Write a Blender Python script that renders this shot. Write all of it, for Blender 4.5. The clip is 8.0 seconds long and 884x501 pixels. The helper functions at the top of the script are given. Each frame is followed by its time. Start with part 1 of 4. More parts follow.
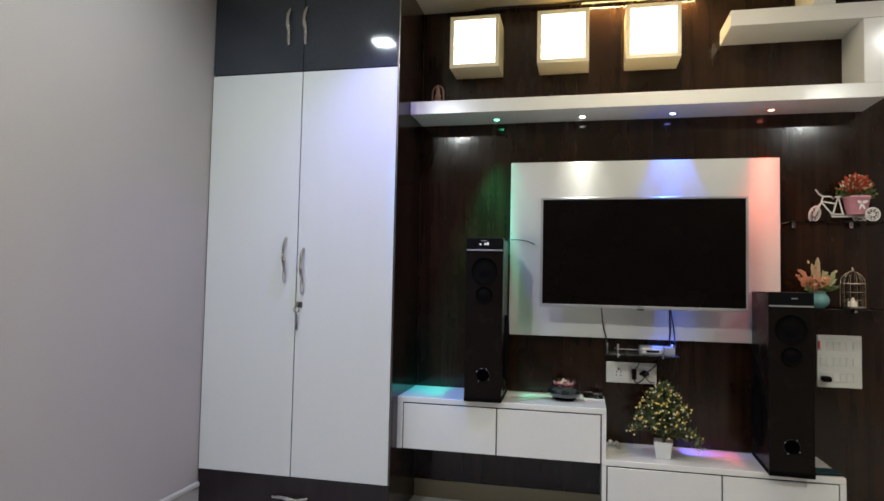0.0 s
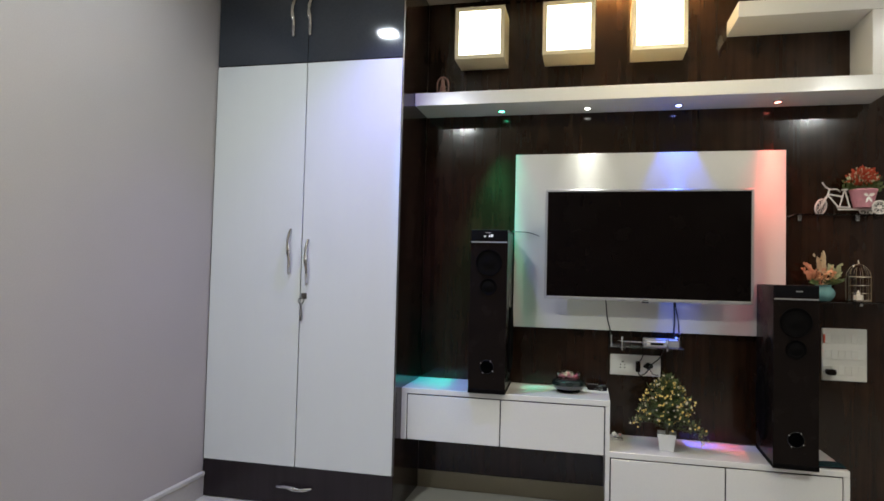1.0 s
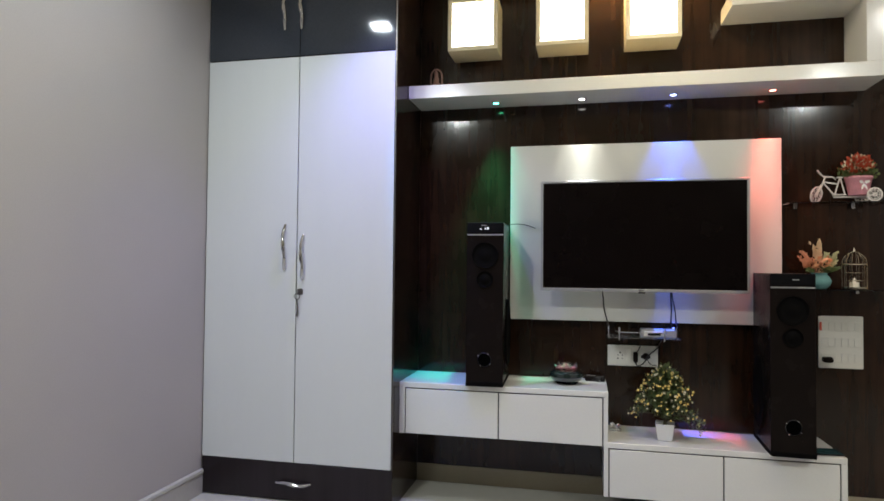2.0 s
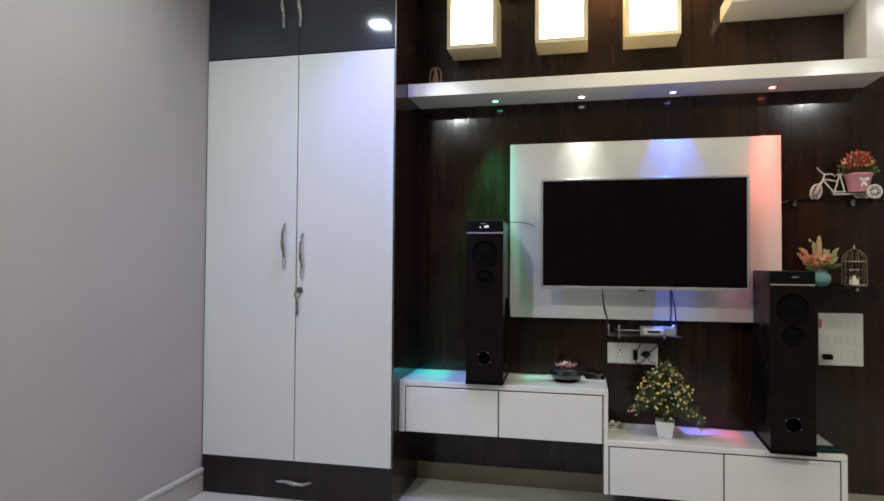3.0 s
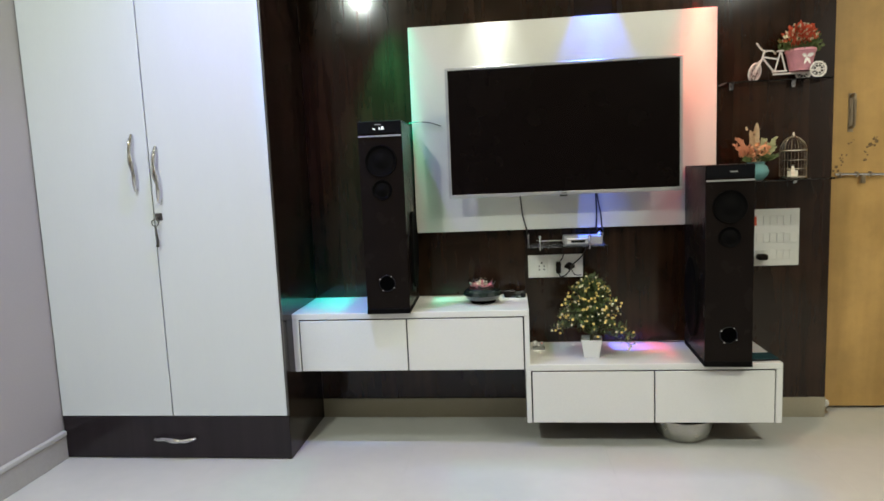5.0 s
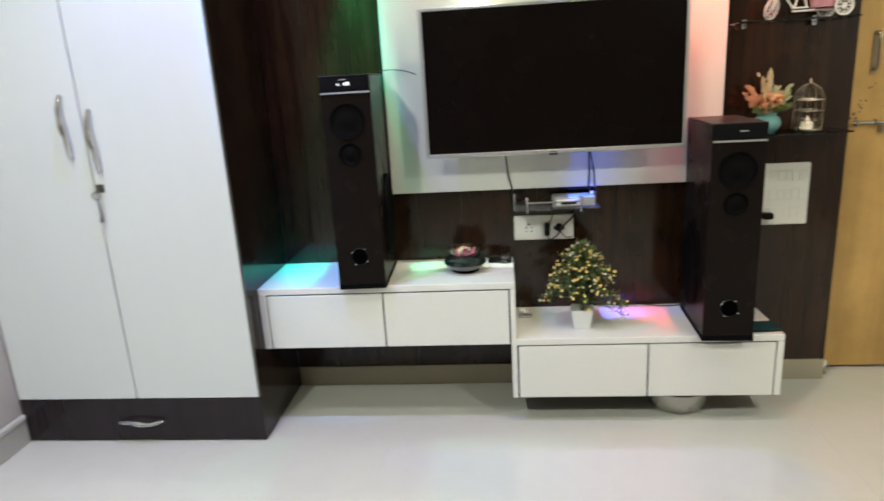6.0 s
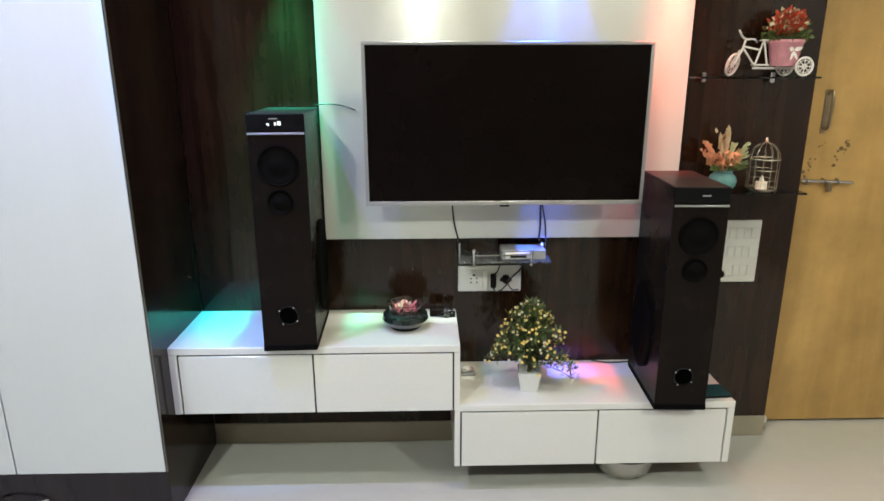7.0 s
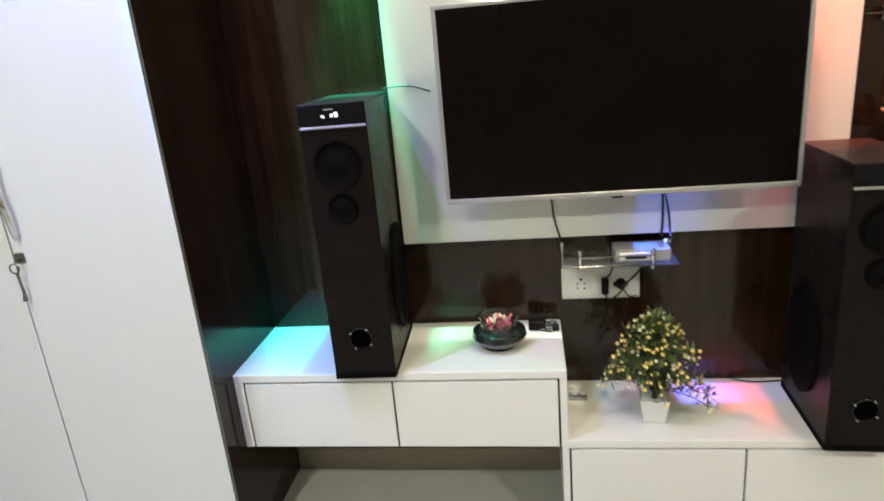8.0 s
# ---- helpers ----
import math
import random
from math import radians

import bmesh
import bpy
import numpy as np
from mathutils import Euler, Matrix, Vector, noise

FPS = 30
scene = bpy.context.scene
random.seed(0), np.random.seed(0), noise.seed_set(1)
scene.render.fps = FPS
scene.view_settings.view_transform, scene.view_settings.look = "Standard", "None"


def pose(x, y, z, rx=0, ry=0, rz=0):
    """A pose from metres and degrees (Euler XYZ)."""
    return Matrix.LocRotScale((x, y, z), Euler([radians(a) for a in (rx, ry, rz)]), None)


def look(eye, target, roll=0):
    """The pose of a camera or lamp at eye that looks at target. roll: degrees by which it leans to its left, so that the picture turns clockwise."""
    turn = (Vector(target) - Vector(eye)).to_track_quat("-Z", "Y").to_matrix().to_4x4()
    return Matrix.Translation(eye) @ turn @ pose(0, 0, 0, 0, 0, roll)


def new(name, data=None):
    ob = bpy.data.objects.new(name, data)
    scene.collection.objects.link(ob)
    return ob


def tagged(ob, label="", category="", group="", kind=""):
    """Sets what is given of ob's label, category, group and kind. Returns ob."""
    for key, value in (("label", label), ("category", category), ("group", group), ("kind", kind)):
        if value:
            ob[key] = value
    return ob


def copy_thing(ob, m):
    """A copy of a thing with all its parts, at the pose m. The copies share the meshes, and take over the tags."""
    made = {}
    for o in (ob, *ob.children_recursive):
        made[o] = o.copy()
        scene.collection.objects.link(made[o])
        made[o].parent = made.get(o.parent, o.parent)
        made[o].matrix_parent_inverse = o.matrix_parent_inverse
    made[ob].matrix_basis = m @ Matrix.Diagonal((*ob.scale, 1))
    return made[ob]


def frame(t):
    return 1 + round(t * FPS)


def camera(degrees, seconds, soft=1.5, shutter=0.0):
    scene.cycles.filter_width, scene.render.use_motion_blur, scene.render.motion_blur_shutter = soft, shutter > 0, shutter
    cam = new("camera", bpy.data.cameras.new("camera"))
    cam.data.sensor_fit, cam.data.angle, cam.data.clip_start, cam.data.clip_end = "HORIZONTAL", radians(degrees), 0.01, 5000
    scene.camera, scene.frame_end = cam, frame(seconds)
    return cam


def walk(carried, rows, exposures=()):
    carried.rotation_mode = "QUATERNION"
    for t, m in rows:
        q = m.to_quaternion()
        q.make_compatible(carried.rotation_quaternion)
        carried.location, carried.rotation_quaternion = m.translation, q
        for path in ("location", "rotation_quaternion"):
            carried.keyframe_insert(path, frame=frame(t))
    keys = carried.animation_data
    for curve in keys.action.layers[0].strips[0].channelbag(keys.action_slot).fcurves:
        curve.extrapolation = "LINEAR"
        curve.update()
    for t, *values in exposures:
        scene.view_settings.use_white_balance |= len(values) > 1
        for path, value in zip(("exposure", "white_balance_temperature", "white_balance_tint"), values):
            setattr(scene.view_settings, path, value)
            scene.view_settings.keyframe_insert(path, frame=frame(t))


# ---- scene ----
cam = camera(69.5, 8.0, 1.6, 0.35)
PATH = [
    (0, (0.048, -0.254, 1.148), (-0.389, 1.695, 1.249), 1.2),
    (0.5, (0.046, -0.255, 1.143), (-0.39, 1.694, 1.243), 1.5),
    (1, (0.046, -0.254, 1.145), (-0.403, 1.694, 1.222), 1.4),
    (1.5, (0.045, -0.247, 1.146), (-0.395, 1.703, 1.206), 0.8),
    (3, (0.048, -0.242, 1.147), (-0.39, 1.709, 1.197), 0.4),
    (3.5, (0.048, -0.241, 1.134), (-0.417, 1.704, 1.156), 0.5),
    (3.7, (0.062, -0.243, 1.107), (-0.433, 1.695, 1.077), 0.1),
    (3.8, (0.037, -0.245, 1.148), (-0.461, 1.69, 1.055), -1.3),
    (3.9, (0.05, -0.206, 1.139), (-0.488, 1.715, 0.995), -3.6),
    (4, (0.045, -0.19, 1.148), (-0.52, 1.718, 0.95), -4.6),
    (4.2, (0.038, -0.113, 1.141), (-0.422, 1.827, 0.984), -3.7),
    (4.5, (0.051, 0.022, 1.151), (-0.228, 1.996, 1.001), -0.7),
    (4.7, (0.078, 0.125, 1.142), (-0.133, 2.105, 0.951), -2.1),
    (5.8, (0.11, 0.433, 1.267), (-0.166, 2.373, 0.87), -4.0),
    (6, (0.116, 0.512, 1.337), (-0.078, 2.433, 0.816), -3.4),
    (6.2, (0.122, 0.571, 1.425), (0.037, 2.492, 0.876), -3.4),
    (6.5, (0.121, 0.635, 1.499), (0.115, 2.57, 0.992), -3.2),
    (7, (0.04, 0.78, 1.492), (0.088, 2.704, 0.948), -0.1),
    (7.2, (0.04, 0.825, 1.478), (0.048, 2.759, 0.97), -2.1),
    (7.5, (0.015, 0.966, 1.471), (-0.044, 2.882, 0.901), -3.3),
    (7.7, (0.119, 1.031, 1.404), (-0.113, 2.935, 0.841), -5.4),
    (8, (0.074, 1.163, 1.471), (-0.209, 3.05, 0.872), -5.1),
]
EXPOSURES = [(0, -0.08, 6350, 7), (3.5, -0.10, 6350, 7), (4.0, 0.18, 6500, 4), (4.5, 0.33, 6450, 1), (5.8, 0.43, 6600, 0), (6.0, 0.52, 6650, 0), (7.0, 0.47, 6450, 1), (8.0, 0.52, 6900, 2)]
walk(cam, [(t, look(eye, target, roll)) for t, eye, target, roll in PATH], EXPOSURES)

# ---- plan (metres) ----
WEST, EAST, NORTH, SOUTH, TOP = -1.849, 2.75, 3.16, -4.6, 2.65
LAM = 3.137            # face of the dark laminate cladding
WARD_Y, WARD_X0, WARD_X1 = 2.67, -1.8465, -0.840
CAB_Y = 2.785          # fronts of the drawer units

# ---- world and lamps ----
world = bpy.data.worlds.new("world")
scene.world = world
world.use_nodes = True
world.node_tree.nodes["Background"].inputs["Color"].default_value = (0.02, 0.022, 0.03, 1)
world.node_tree.nodes["Background"].inputs["Strength"].default_value = 0.2
scene.view_settings.exposure = 0.0


def area_lamp(name, place, target, size, watts, colour):
    data = bpy.data.lights.new(name, "AREA")
    data.shape, data.size, data.energy, data.color = "SQUARE", size, watts, colour
    ob = new(name, data)
    ob.matrix_world = look(place, target)
    return ob


def spot_lamp(name, place, target, cone, blend, watts, colour, radius=0.012):
    data = bpy.data.lights.new(name, "SPOT")
    data.spot_size, data.spot_blend, data.energy, data.color = radians(cone), blend, watts, colour
    data.shadow_soft_size = radius
    ob = new(name, data)
    ob.matrix_world = look(place, target)
    return ob


# square downlights let into the ceiling, the second an added fill: x, y, watts, colour
DOWN = [
    (-1.19, 1.86, 8, (0.84, 0.93, 1.0)),
    # added warm fill with no known fixture, its reflection hidden by a light box
    (0.42, 2.30, 9, (1.0, 0.84, 0.58)),
    (1.80, 1.86, 9, (1.0, 0.97, 0.92)),
    (-1.15, 0.46, 34, (0.97, 1.0, 0.95)),
    (1.90, 0.50, 28, (1.0, 0.99, 0.93)),
]
for x, y, watts, colour in DOWN:
    area_lamp("downlight_glow", (x, y, TOP - 0.012), (x, y, 0), 0.1, watts, colour)
# warm rope light along the top of the cladding
ROPE = (0.02, 0.60, 3.126, 2.640)
rope_lamp = area_lamp("rope_glow", ((ROPE[0] + ROPE[1]) / 2, ROPE[2] - 0.020, ROPE[3] - 0.012), ((ROPE[0] + ROPE[1]) / 2, 2.6, 0.6), 0.56, 9, (1.0, 0.70, 0.30))
rope_lamp.data.shape, rope_lamp.data.size_y = "RECTANGLE", 0.012
# coloured spots under the display shelf: x, watts of the wide and of the narrow beam, narrow cone, its lean in x and y at the floor, colour
SPOTS = [
    (-0.409, 10.0, 118.0, 36, -0.14, 0.20, (0.02, 1.0, 0.56)),
    (0.029, 9.0, 34.0, 32, 0.0, 0.0, (1.0, 0.97, 0.88)),
    (0.468, 26.0, 250.0, 18, 0.0, 0.0, (0.04, 0.14, 1.0)),
    (0.915, 9.0, 105.0, 26, -0.10, 0.14, (1.0, 0.09, 0.06)),
]
SPOT_Y, SHELF_Z0, SHELF_Z1, SHELF_Y = 3.034, 2.012, 2.078, 2.882
for x, wide, narrow, cone, lean_x, lean_y, colour in SPOTS:
    spot_lamp("spot_halo", (x, SPOT_Y, SHELF_Z0 - 0.014), (x, SPOT_Y, 0), 56, 0.45, wide, colour)
    spot_lamp("spot_core", (x, SPOT_Y, SHELF_Z0 - 0.014), (x + lean_x, SPOT_Y + lean_y, 0), cone, 0.9, narrow, colour, 0.03)
# small violet ceiling spot beside the wardrobe, with an added fill beam
VIOLET = (-0.80, 2.34)
spot_lamp("violet_glow", (*VIOLET, TOP - 0.02), (*VIOLET, 0), 104, 1.0, 70, (0.30, 0.27, 1.0))
# added blue-cyan beam from the same place, only tints the left unit's top
spot_lamp("violet_core", (*VIOLET, TOP - 0.02), (-0.63, 3.02, 0.588), 20, 0.8, 100, (0.02, 0.34, 1.0))


# ---- materials ----
def shader(name, colour, rough=0.5, metal=0.0, coat=0.0):
    m = bpy.data.materials.new(name)
    m.use_nodes = True
    b = m.node_tree.nodes["Principled BSDF"]
    b.inputs["Base Color"].default_value = (*colour, 1)
    b.inputs["Roughness"].default_value = rough
    b.inputs["Metallic"].default_value = metal
    b.inputs["Coat Weight"].default_value = coat
    b.inputs["Coat Roughness"].default_value = 0.05
    return m, m.node_tree.nodes, m.node_tree.links, b


def surface(name, colour, rough=0.5, metal=0.0, coat=0.0, vary=0.12, scale=6.0, stretch=(1, 1, 1), fine=90.0, bump=0.05, rough_vary=0.08, spec=0.5):
    """Two scales of variation: broad clouds and fine grain, on colour, gloss and relief."""
    m, n, l, b = shader(name, colour, rough, metal, coat)
    tc, mp = n.new("ShaderNodeTexCoord"), n.new("ShaderNodeMapping")
    mp.inputs["Scale"].default_value = stretch
    l.new(tc.outputs["Object"], mp.inputs["Vector"])
    broad, grain = n.new("ShaderNodeTexNoise"), n.new("ShaderNodeTexNoise")
    for tex, s, d in ((broad, scale, 4), (grain, fine, 6)):
        tex.inputs["Scale"].default_value, tex.inputs["Detail"].default_value = s, d
        l.new(mp.outputs["Vector"], tex.inputs["Vector"])
    add = n.new("ShaderNodeMath")
    add.operation = "ADD"
    l.new(broad.outputs["Fac"], add.inputs[0])
    l.new(grain.outputs["Fac"], add.inputs[1])
    ramp = n.new("ShaderNodeMapRange")
    ramp.inputs["From Min"].default_value, ramp.inputs["From Max"].default_value = 0.6, 1.4
    ramp.inputs["To Min"].default_value, ramp.inputs["To Max"].default_value = 1 - vary, 1 + vary
    l.new(add.outputs[0], ramp.inputs["Value"])
    mix = n.new("ShaderNodeVectorMath")
    mix.operation = "SCALE"
    mix.inputs[0].default_value = colour
    l.new(ramp.outputs[0], mix.inputs["Scale"])
    l.new(mix.outputs[0], b.inputs["Base Color"])
    rr = n.new("ShaderNodeMapRange")
    rr.inputs["To Min"].default_value, rr.inputs["To Max"].default_value = max(0.02, rough - rough_vary), rough + rough_vary
    l.new(broad.outputs["Fac"], rr.inputs["Value"])
    l.new(rr.outputs[0], b.inputs["Roughness"])
    if bump:
        bp = n.new("ShaderNodeBump")
        bp.inputs["Strength"].default_value, bp.inputs["Distance"].default_value = bump, 0.002
        l.new(grain.outputs["Fac"], bp.inputs["Height"])
        l.new(bp.outputs[0], b.inputs["Normal"])
    b.inputs["Specular IOR Level"].default_value = spec
    return m


def glow(name, colour, strength):
    m, n, l, b = shader(name, (0.8, 0.8, 0.8), 0.4)
    b.inputs["Emission Color"].default_value = (*colour, 1)
    b.inputs["Emission Strength"].default_value = strength
    return m


def clear(name, colour=(1, 1, 1), rough=0.02, ior=1.47):
    m, n, l, b = shader(name, colour, rough)
    b.inputs["Transmission Weight"].default_value = 1.0
    b.inputs["IOR"].default_value = ior
    return m


def wood(name, dark, light, rough, coat, across=28.0, along=1.2, bump=0.03, spec=0.5, stain=0.0, patch=2.2):
    """Straight upright grain: streaks thin across and long along z."""
    m, n, l, b = shader(name, dark, rough, 0, coat)
    b.inputs["Specular IOR Level"].default_value = spec
    tc, mp = n.new("ShaderNodeTexCoord"), n.new("ShaderNodeMapping")
    mp.inputs["Scale"].default_value = (across, across, along)
    l.new(tc.outputs["Object"], mp.inputs["Vector"])
    t1, t2 = n.new("ShaderNodeTexNoise"), n.new("ShaderNodeTexNoise")
    t1.inputs["Scale"].default_value, t1.inputs["Detail"].default_value, t1.inputs["Distortion"].default_value = 1.0, 8, 0.6
    t2.inputs["Scale"].default_value, t2.inputs["Detail"].default_value = 0.13, 3
    l.new(mp.outputs["Vector"], t1.inputs["Vector"])
    l.new(mp.outputs["Vector"], t2.inputs["Vector"])
    mul = n.new("ShaderNodeMath")
    mul.operation = "MULTIPLY"
    l.new(t1.outputs["Fac"], mul.inputs[0])
    l.new(t2.outputs["Fac"], mul.inputs[1])
    cr = n.new("ShaderNodeValToRGB")
    cr.color_ramp.elements[0].position, cr.color_ramp.elements[0].color = 0.14, (*dark, 1)
    cr.color_ramp.elements[1].position, cr.color_ramp.elements[1].color = 0.42, (*light, 1)
    l.new(mul.outputs[0], cr.inputs["Fac"])
    # broad cloudy stains over the grain, which dull the gloss as well
    t3 = n.new("ShaderNodeTexNoise")
    t3.inputs["Scale"].default_value, t3.inputs["Detail"].default_value, t3.inputs["Roughness"].default_value = patch, 7, 0.62
    l.new(tc.outputs["Object"], t3.inputs["Vector"])
    mr = n.new("ShaderNodeMapRange")
    mr.inputs["From Min"].default_value, mr.inputs["From Max"].default_value = 0.35, 0.68
    mr.inputs["To Min"].default_value, mr.inputs["To Max"].default_value = 1.0 - stain, 1.0 + 0.5 * stain
    l.new(t3.outputs["Fac"], mr.inputs["Value"])
    sc = n.new("ShaderNodeVectorMath")
    sc.operation = "SCALE"
    l.new(cr.outputs["Color"], sc.inputs[0])
    l.new(mr.outputs[0], sc.inputs["Scale"])
    l.new(sc.outputs[0], b.inputs["Base Color"])
    gl = n.new("ShaderNodeMapRange")
    gl.inputs["From Min"].default_value, gl.inputs["From Max"].default_value = 0.3, 0.7
    gl.inputs["To Min"].default_value, gl.inputs["To Max"].default_value = rough * 0.75, rough * 1.4
    l.new(t3.outputs["Fac"], gl.inputs["Value"])
    l.new(gl.outputs[0], b.inputs["Roughness"])
    bp = n.new("ShaderNodeBump")
    bp.inputs["Strength"].default_value, bp.inputs["Distance"].default_value = bump, 0.001
    l.new(t1.outputs["Fac"], bp.inputs["Height"])
    l.new(bp.outputs[0], b.inputs["Normal"])
    return m


WALL = surface("wall_paint", (0.362, 0.336, 0.330), 0.6, vary=0.05, scale=2.0, fine=160, bump=0.12)
CEIL = surface("ceiling_paint", (0.72, 0.66, 0.52), 0.7, vary=0.04, scale=2.0, fine=120, bump=0.08)
TILE = surface("floor_tile", (0.55, 0.54, 0.495), 0.035, vary=0.035, scale=1.6, fine=14, bump=0.0, rough_vary=0.015, spec=0.6)
GROUT = surface("grout", (0.50, 0.49, 0.45), 0.3, fine=200)
SKIRT = surface("skirting_tile", (0.37, 0.325, 0.235), 0.02, vary=0.05, scale=5, fine=70, bump=0.0, rough_vary=0.01, spec=1.0)
WESTSKIRT = surface("grey_skirting_tile", (0.37, 0.355, 0.335), 0.12, vary=0.06, scale=5, fine=70, bump=0.0, rough_vary=0.03)
SKIRTCAP = surface("skirting_cap", (0.47, 0.46, 0.44), 0.35, vary=0.05, fine=70)
LAMINATE = wood("dark_laminate", (0.015, 0.0066, 0.0036), (0.036, 0.0175, 0.0098), 0.11, 0.0, spec=0.42, stain=0.35, patch=3.0)
WARDSIDE = wood("wardrobe_side_laminate", (0.010, 0.0055, 0.0045), (0.022, 0.012, 0.009), 0.14, 0.0, spec=0.24, stain=0.3)
SIDELAM = wood("wardrobe_laminate", (0.013, 0.009, 0.011), (0.020, 0.014, 0.017), 0.12, 0.0, spec=0.34)
LOFT = surface("gloss_charcoal", (0.030, 0.036, 0.048), 0.10, vary=0.15, scale=3, fine=120, bump=0.0, coat=0.4)
WHITE = surface("white_laminate", (0.665, 0.685, 0.70), 0.33, vary=0.02, scale=3, fine=140, stretch=(3, 3, 0.25), bump=0.04)
GLOSSWHITE = surface("gloss_white_laminate", (0.74, 0.73, 0.70), 0.18, vary=0.03, scale=3, fine=120, bump=0.03)
# laminate yellowed by colour to carry the warm glare of the light boxes
GLARECREAM = surface("glare_cream_laminate", (0.74, 0.66, 0.47), 0.3, vary=0.03, scale=3, fine=120, bump=0.03)
BOARD = surface("white_board", (0.62, 0.62, 0.59), 0.35, vary=0.02, scale=3, fine=140, bump=0.03)
# near-black for door edge banding, also painted shade in gaps and below units
EDGESHADE = surface("edge_band_and_gap_shade", (0.012, 0.010, 0.012), 0.4, fine=120)
KEYMETAL = surface("key_steel", (0.20, 0.19, 0.18), 0.3, 1.0, vary=0.1, fine=160, bump=0.0)
CHROME = surface("chrome", (0.62, 0.62, 0.64), 0.08, 1.0, vary=0.05, fine=160, bump=0.0)
STEEL = surface("steel", (0.44, 0.43, 0.40), 0.25, 1.0, vary=0.08, scale=20, fine=160, bump=0.02)
SILVER = surface("silver_plastic", (0.46, 0.46, 0.47), 0.32, 0.6, vary=0.04, fine=200)
BLACK = surface("black_vinyl", (0.0095, 0.0068, 0.0060), 0.26, vary=0.25, scale=9, fine=220, bump=0.05, spec=0.07)
BLACKMATT = surface("black_foam", (0.0028, 0.0024, 0.0024), 0.7, vary=0.2, fine=250, bump=0.15, spec=0.05)
# case black made lighter, so the top looks lit by the coloured spots
TOPLIFT = surface("speaker_top_lightened", (0.026, 0.023, 0.023), 0.40, vary=0.25, scale=25, fine=240, bump=0.05, spec=0.12)
HOLE = surface("port_dark", (0.0015, 0.0015, 0.0015), 0.9, bump=0.0, spec=0.0)
BLACKGLOSS = surface("black_plastic", (0.006, 0.006, 0.007), 0.2, vary=0.2, fine=200, bump=0.0, spec=0.2)
SCREEN = surface("screen_glass", (0.0038, 0.0023, 0.0021), 0.26, vary=0.1, fine=200, bump=0.0, spec=0.12)
PLASTIC = surface("white_plastic", (0.72, 0.71, 0.66), 0.3, vary=0.03, fine=200, bump=0.0)
GREYPLASTIC = surface("grey_plastic", (0.30, 0.30, 0.29), 0.4, vary=0.04, fine=200)
RUBBER = surface("black_cable", (0.012, 0.012, 0.012), 0.45, fine=300)
GLASS = clear("clear_glass")
ACRYLIC = clear("acrylic", (0.88, 0.91, 0.91), 0.12)
ACRYLIC.node_tree.nodes["Principled BSDF"].inputs["Transmission Weight"].default_value = 0.96
CRYSTAL = clear("crystal", (0.95, 0.96, 0.97), 0.03)
CRYSTAL.node_tree.nodes["Principled BSDF"].inputs["Transmission Weight"].default_value = 0.65
SMOKED = clear("smoked_glass", (0.16, 0.15, 0.15), 0.04)
DARKGLASS = surface("dark_water", (0.012, 0.020, 0.018), 0.05, vary=0.1, bump=0.0, coat=1.0, rough_vary=0.02)
PETAL = surface("rose_petal", (0.56, 0.13, 0.17), 0.6, vary=0.35, scale=60, fine=300)
LEAF = surface("leaf_green", (0.098, 0.135, 0.040), 0.5, vary=0.5, scale=40, fine=200)
YELLOW = surface("yellow_bud", (0.85, 0.64, 0.20), 0.6, vary=0.3, scale=60, fine=200)
CREAM = surface("cream_bud", (0.78, 0.72, 0.50), 0.6, vary=0.2, scale=60, fine=200)
STEM = surface("stem", (0.06, 0.05, 0.025), 0.7, fine=200)
POTWHITE = surface("pot_ceramic", (0.76, 0.76, 0.74), 0.3, vary=0.03, fine=150)
PINK = surface("pink_ribbon", (0.62, 0.27, 0.32), 0.45, vary=0.2, scale=30, fine=180, bump=0.1)
TRIKEWHITE = surface("trike_plastic", (0.78, 0.72, 0.68), 0.35, vary=0.04, fine=200)
REDFLOWER = surface("red_flower", (0.60, 0.085, 0.035), 0.6, vary=0.4, scale=50, fine=200)
TEAL = surface("teal_ceramic", (0.14, 0.30, 0.30), 0.15, vary=0.15, scale=20, fine=200, coat=0.5)
ORANGE = surface("orange_leaf", (0.60, 0.27, 0.15), 0.6, vary=0.3, scale=40, fine=200)
TAN = surface("tan_leaf", (0.62, 0.46, 0.28), 0.6, vary=0.3, scale=40, fine=200)
PALE = surface("pale_leaf", (0.48, 0.50, 0.28), 0.6, vary=0.3, scale=40, fine=200)
GOLD = surface("pale_gold_wire", (0.72, 0.67, 0.56), 0.22, 1.0, vary=0.06, fine=200)
WAX = surface("candle_wax", (0.82, 0.78, 0.68), 0.5, vary=0.04, fine=200)
BRONZE = surface("painted_resin", (0.24, 0.13, 0.11), 0.35, vary=0.4, scale=30, fine=150)
DOORWOOD = wood("honey_door", (0.45, 0.265, 0.080), (0.66, 0.41, 0.145), 0.42, 0.1, 9.0, 0.9, stain=0.22, patch=3.2)
HANDLE = surface("aged_steel", (0.36, 0.29, 0.20), 0.35, 0.9, vary=0.2, scale=30, fine=200)
GRIME = surface("door_grime", (0.17, 0.10, 0.04), 0.7, vary=0.3, scale=60, fine=200)
TABLET = surface("phone_glass", (0.018, 0.065, 0.075), 0.06, vary=0.1, bump=0.0)
LAMPFACE = glow("lamp_face", (1.0, 0.90, 0.72), 7.0)
DOWNFACE = glow("downlight_face", (1.0, 0.97, 0.92), 12.0)
LENSES = [glow("lens_green", (0.1, 1.0, 0.45), 14), glow("lens_white", (1, 0.97, 0.9), 12), glow("lens_blue", (0.25, 0.3, 1.0), 16), glow("lens_red", (1.0, 0.2, 0.15), 13)]
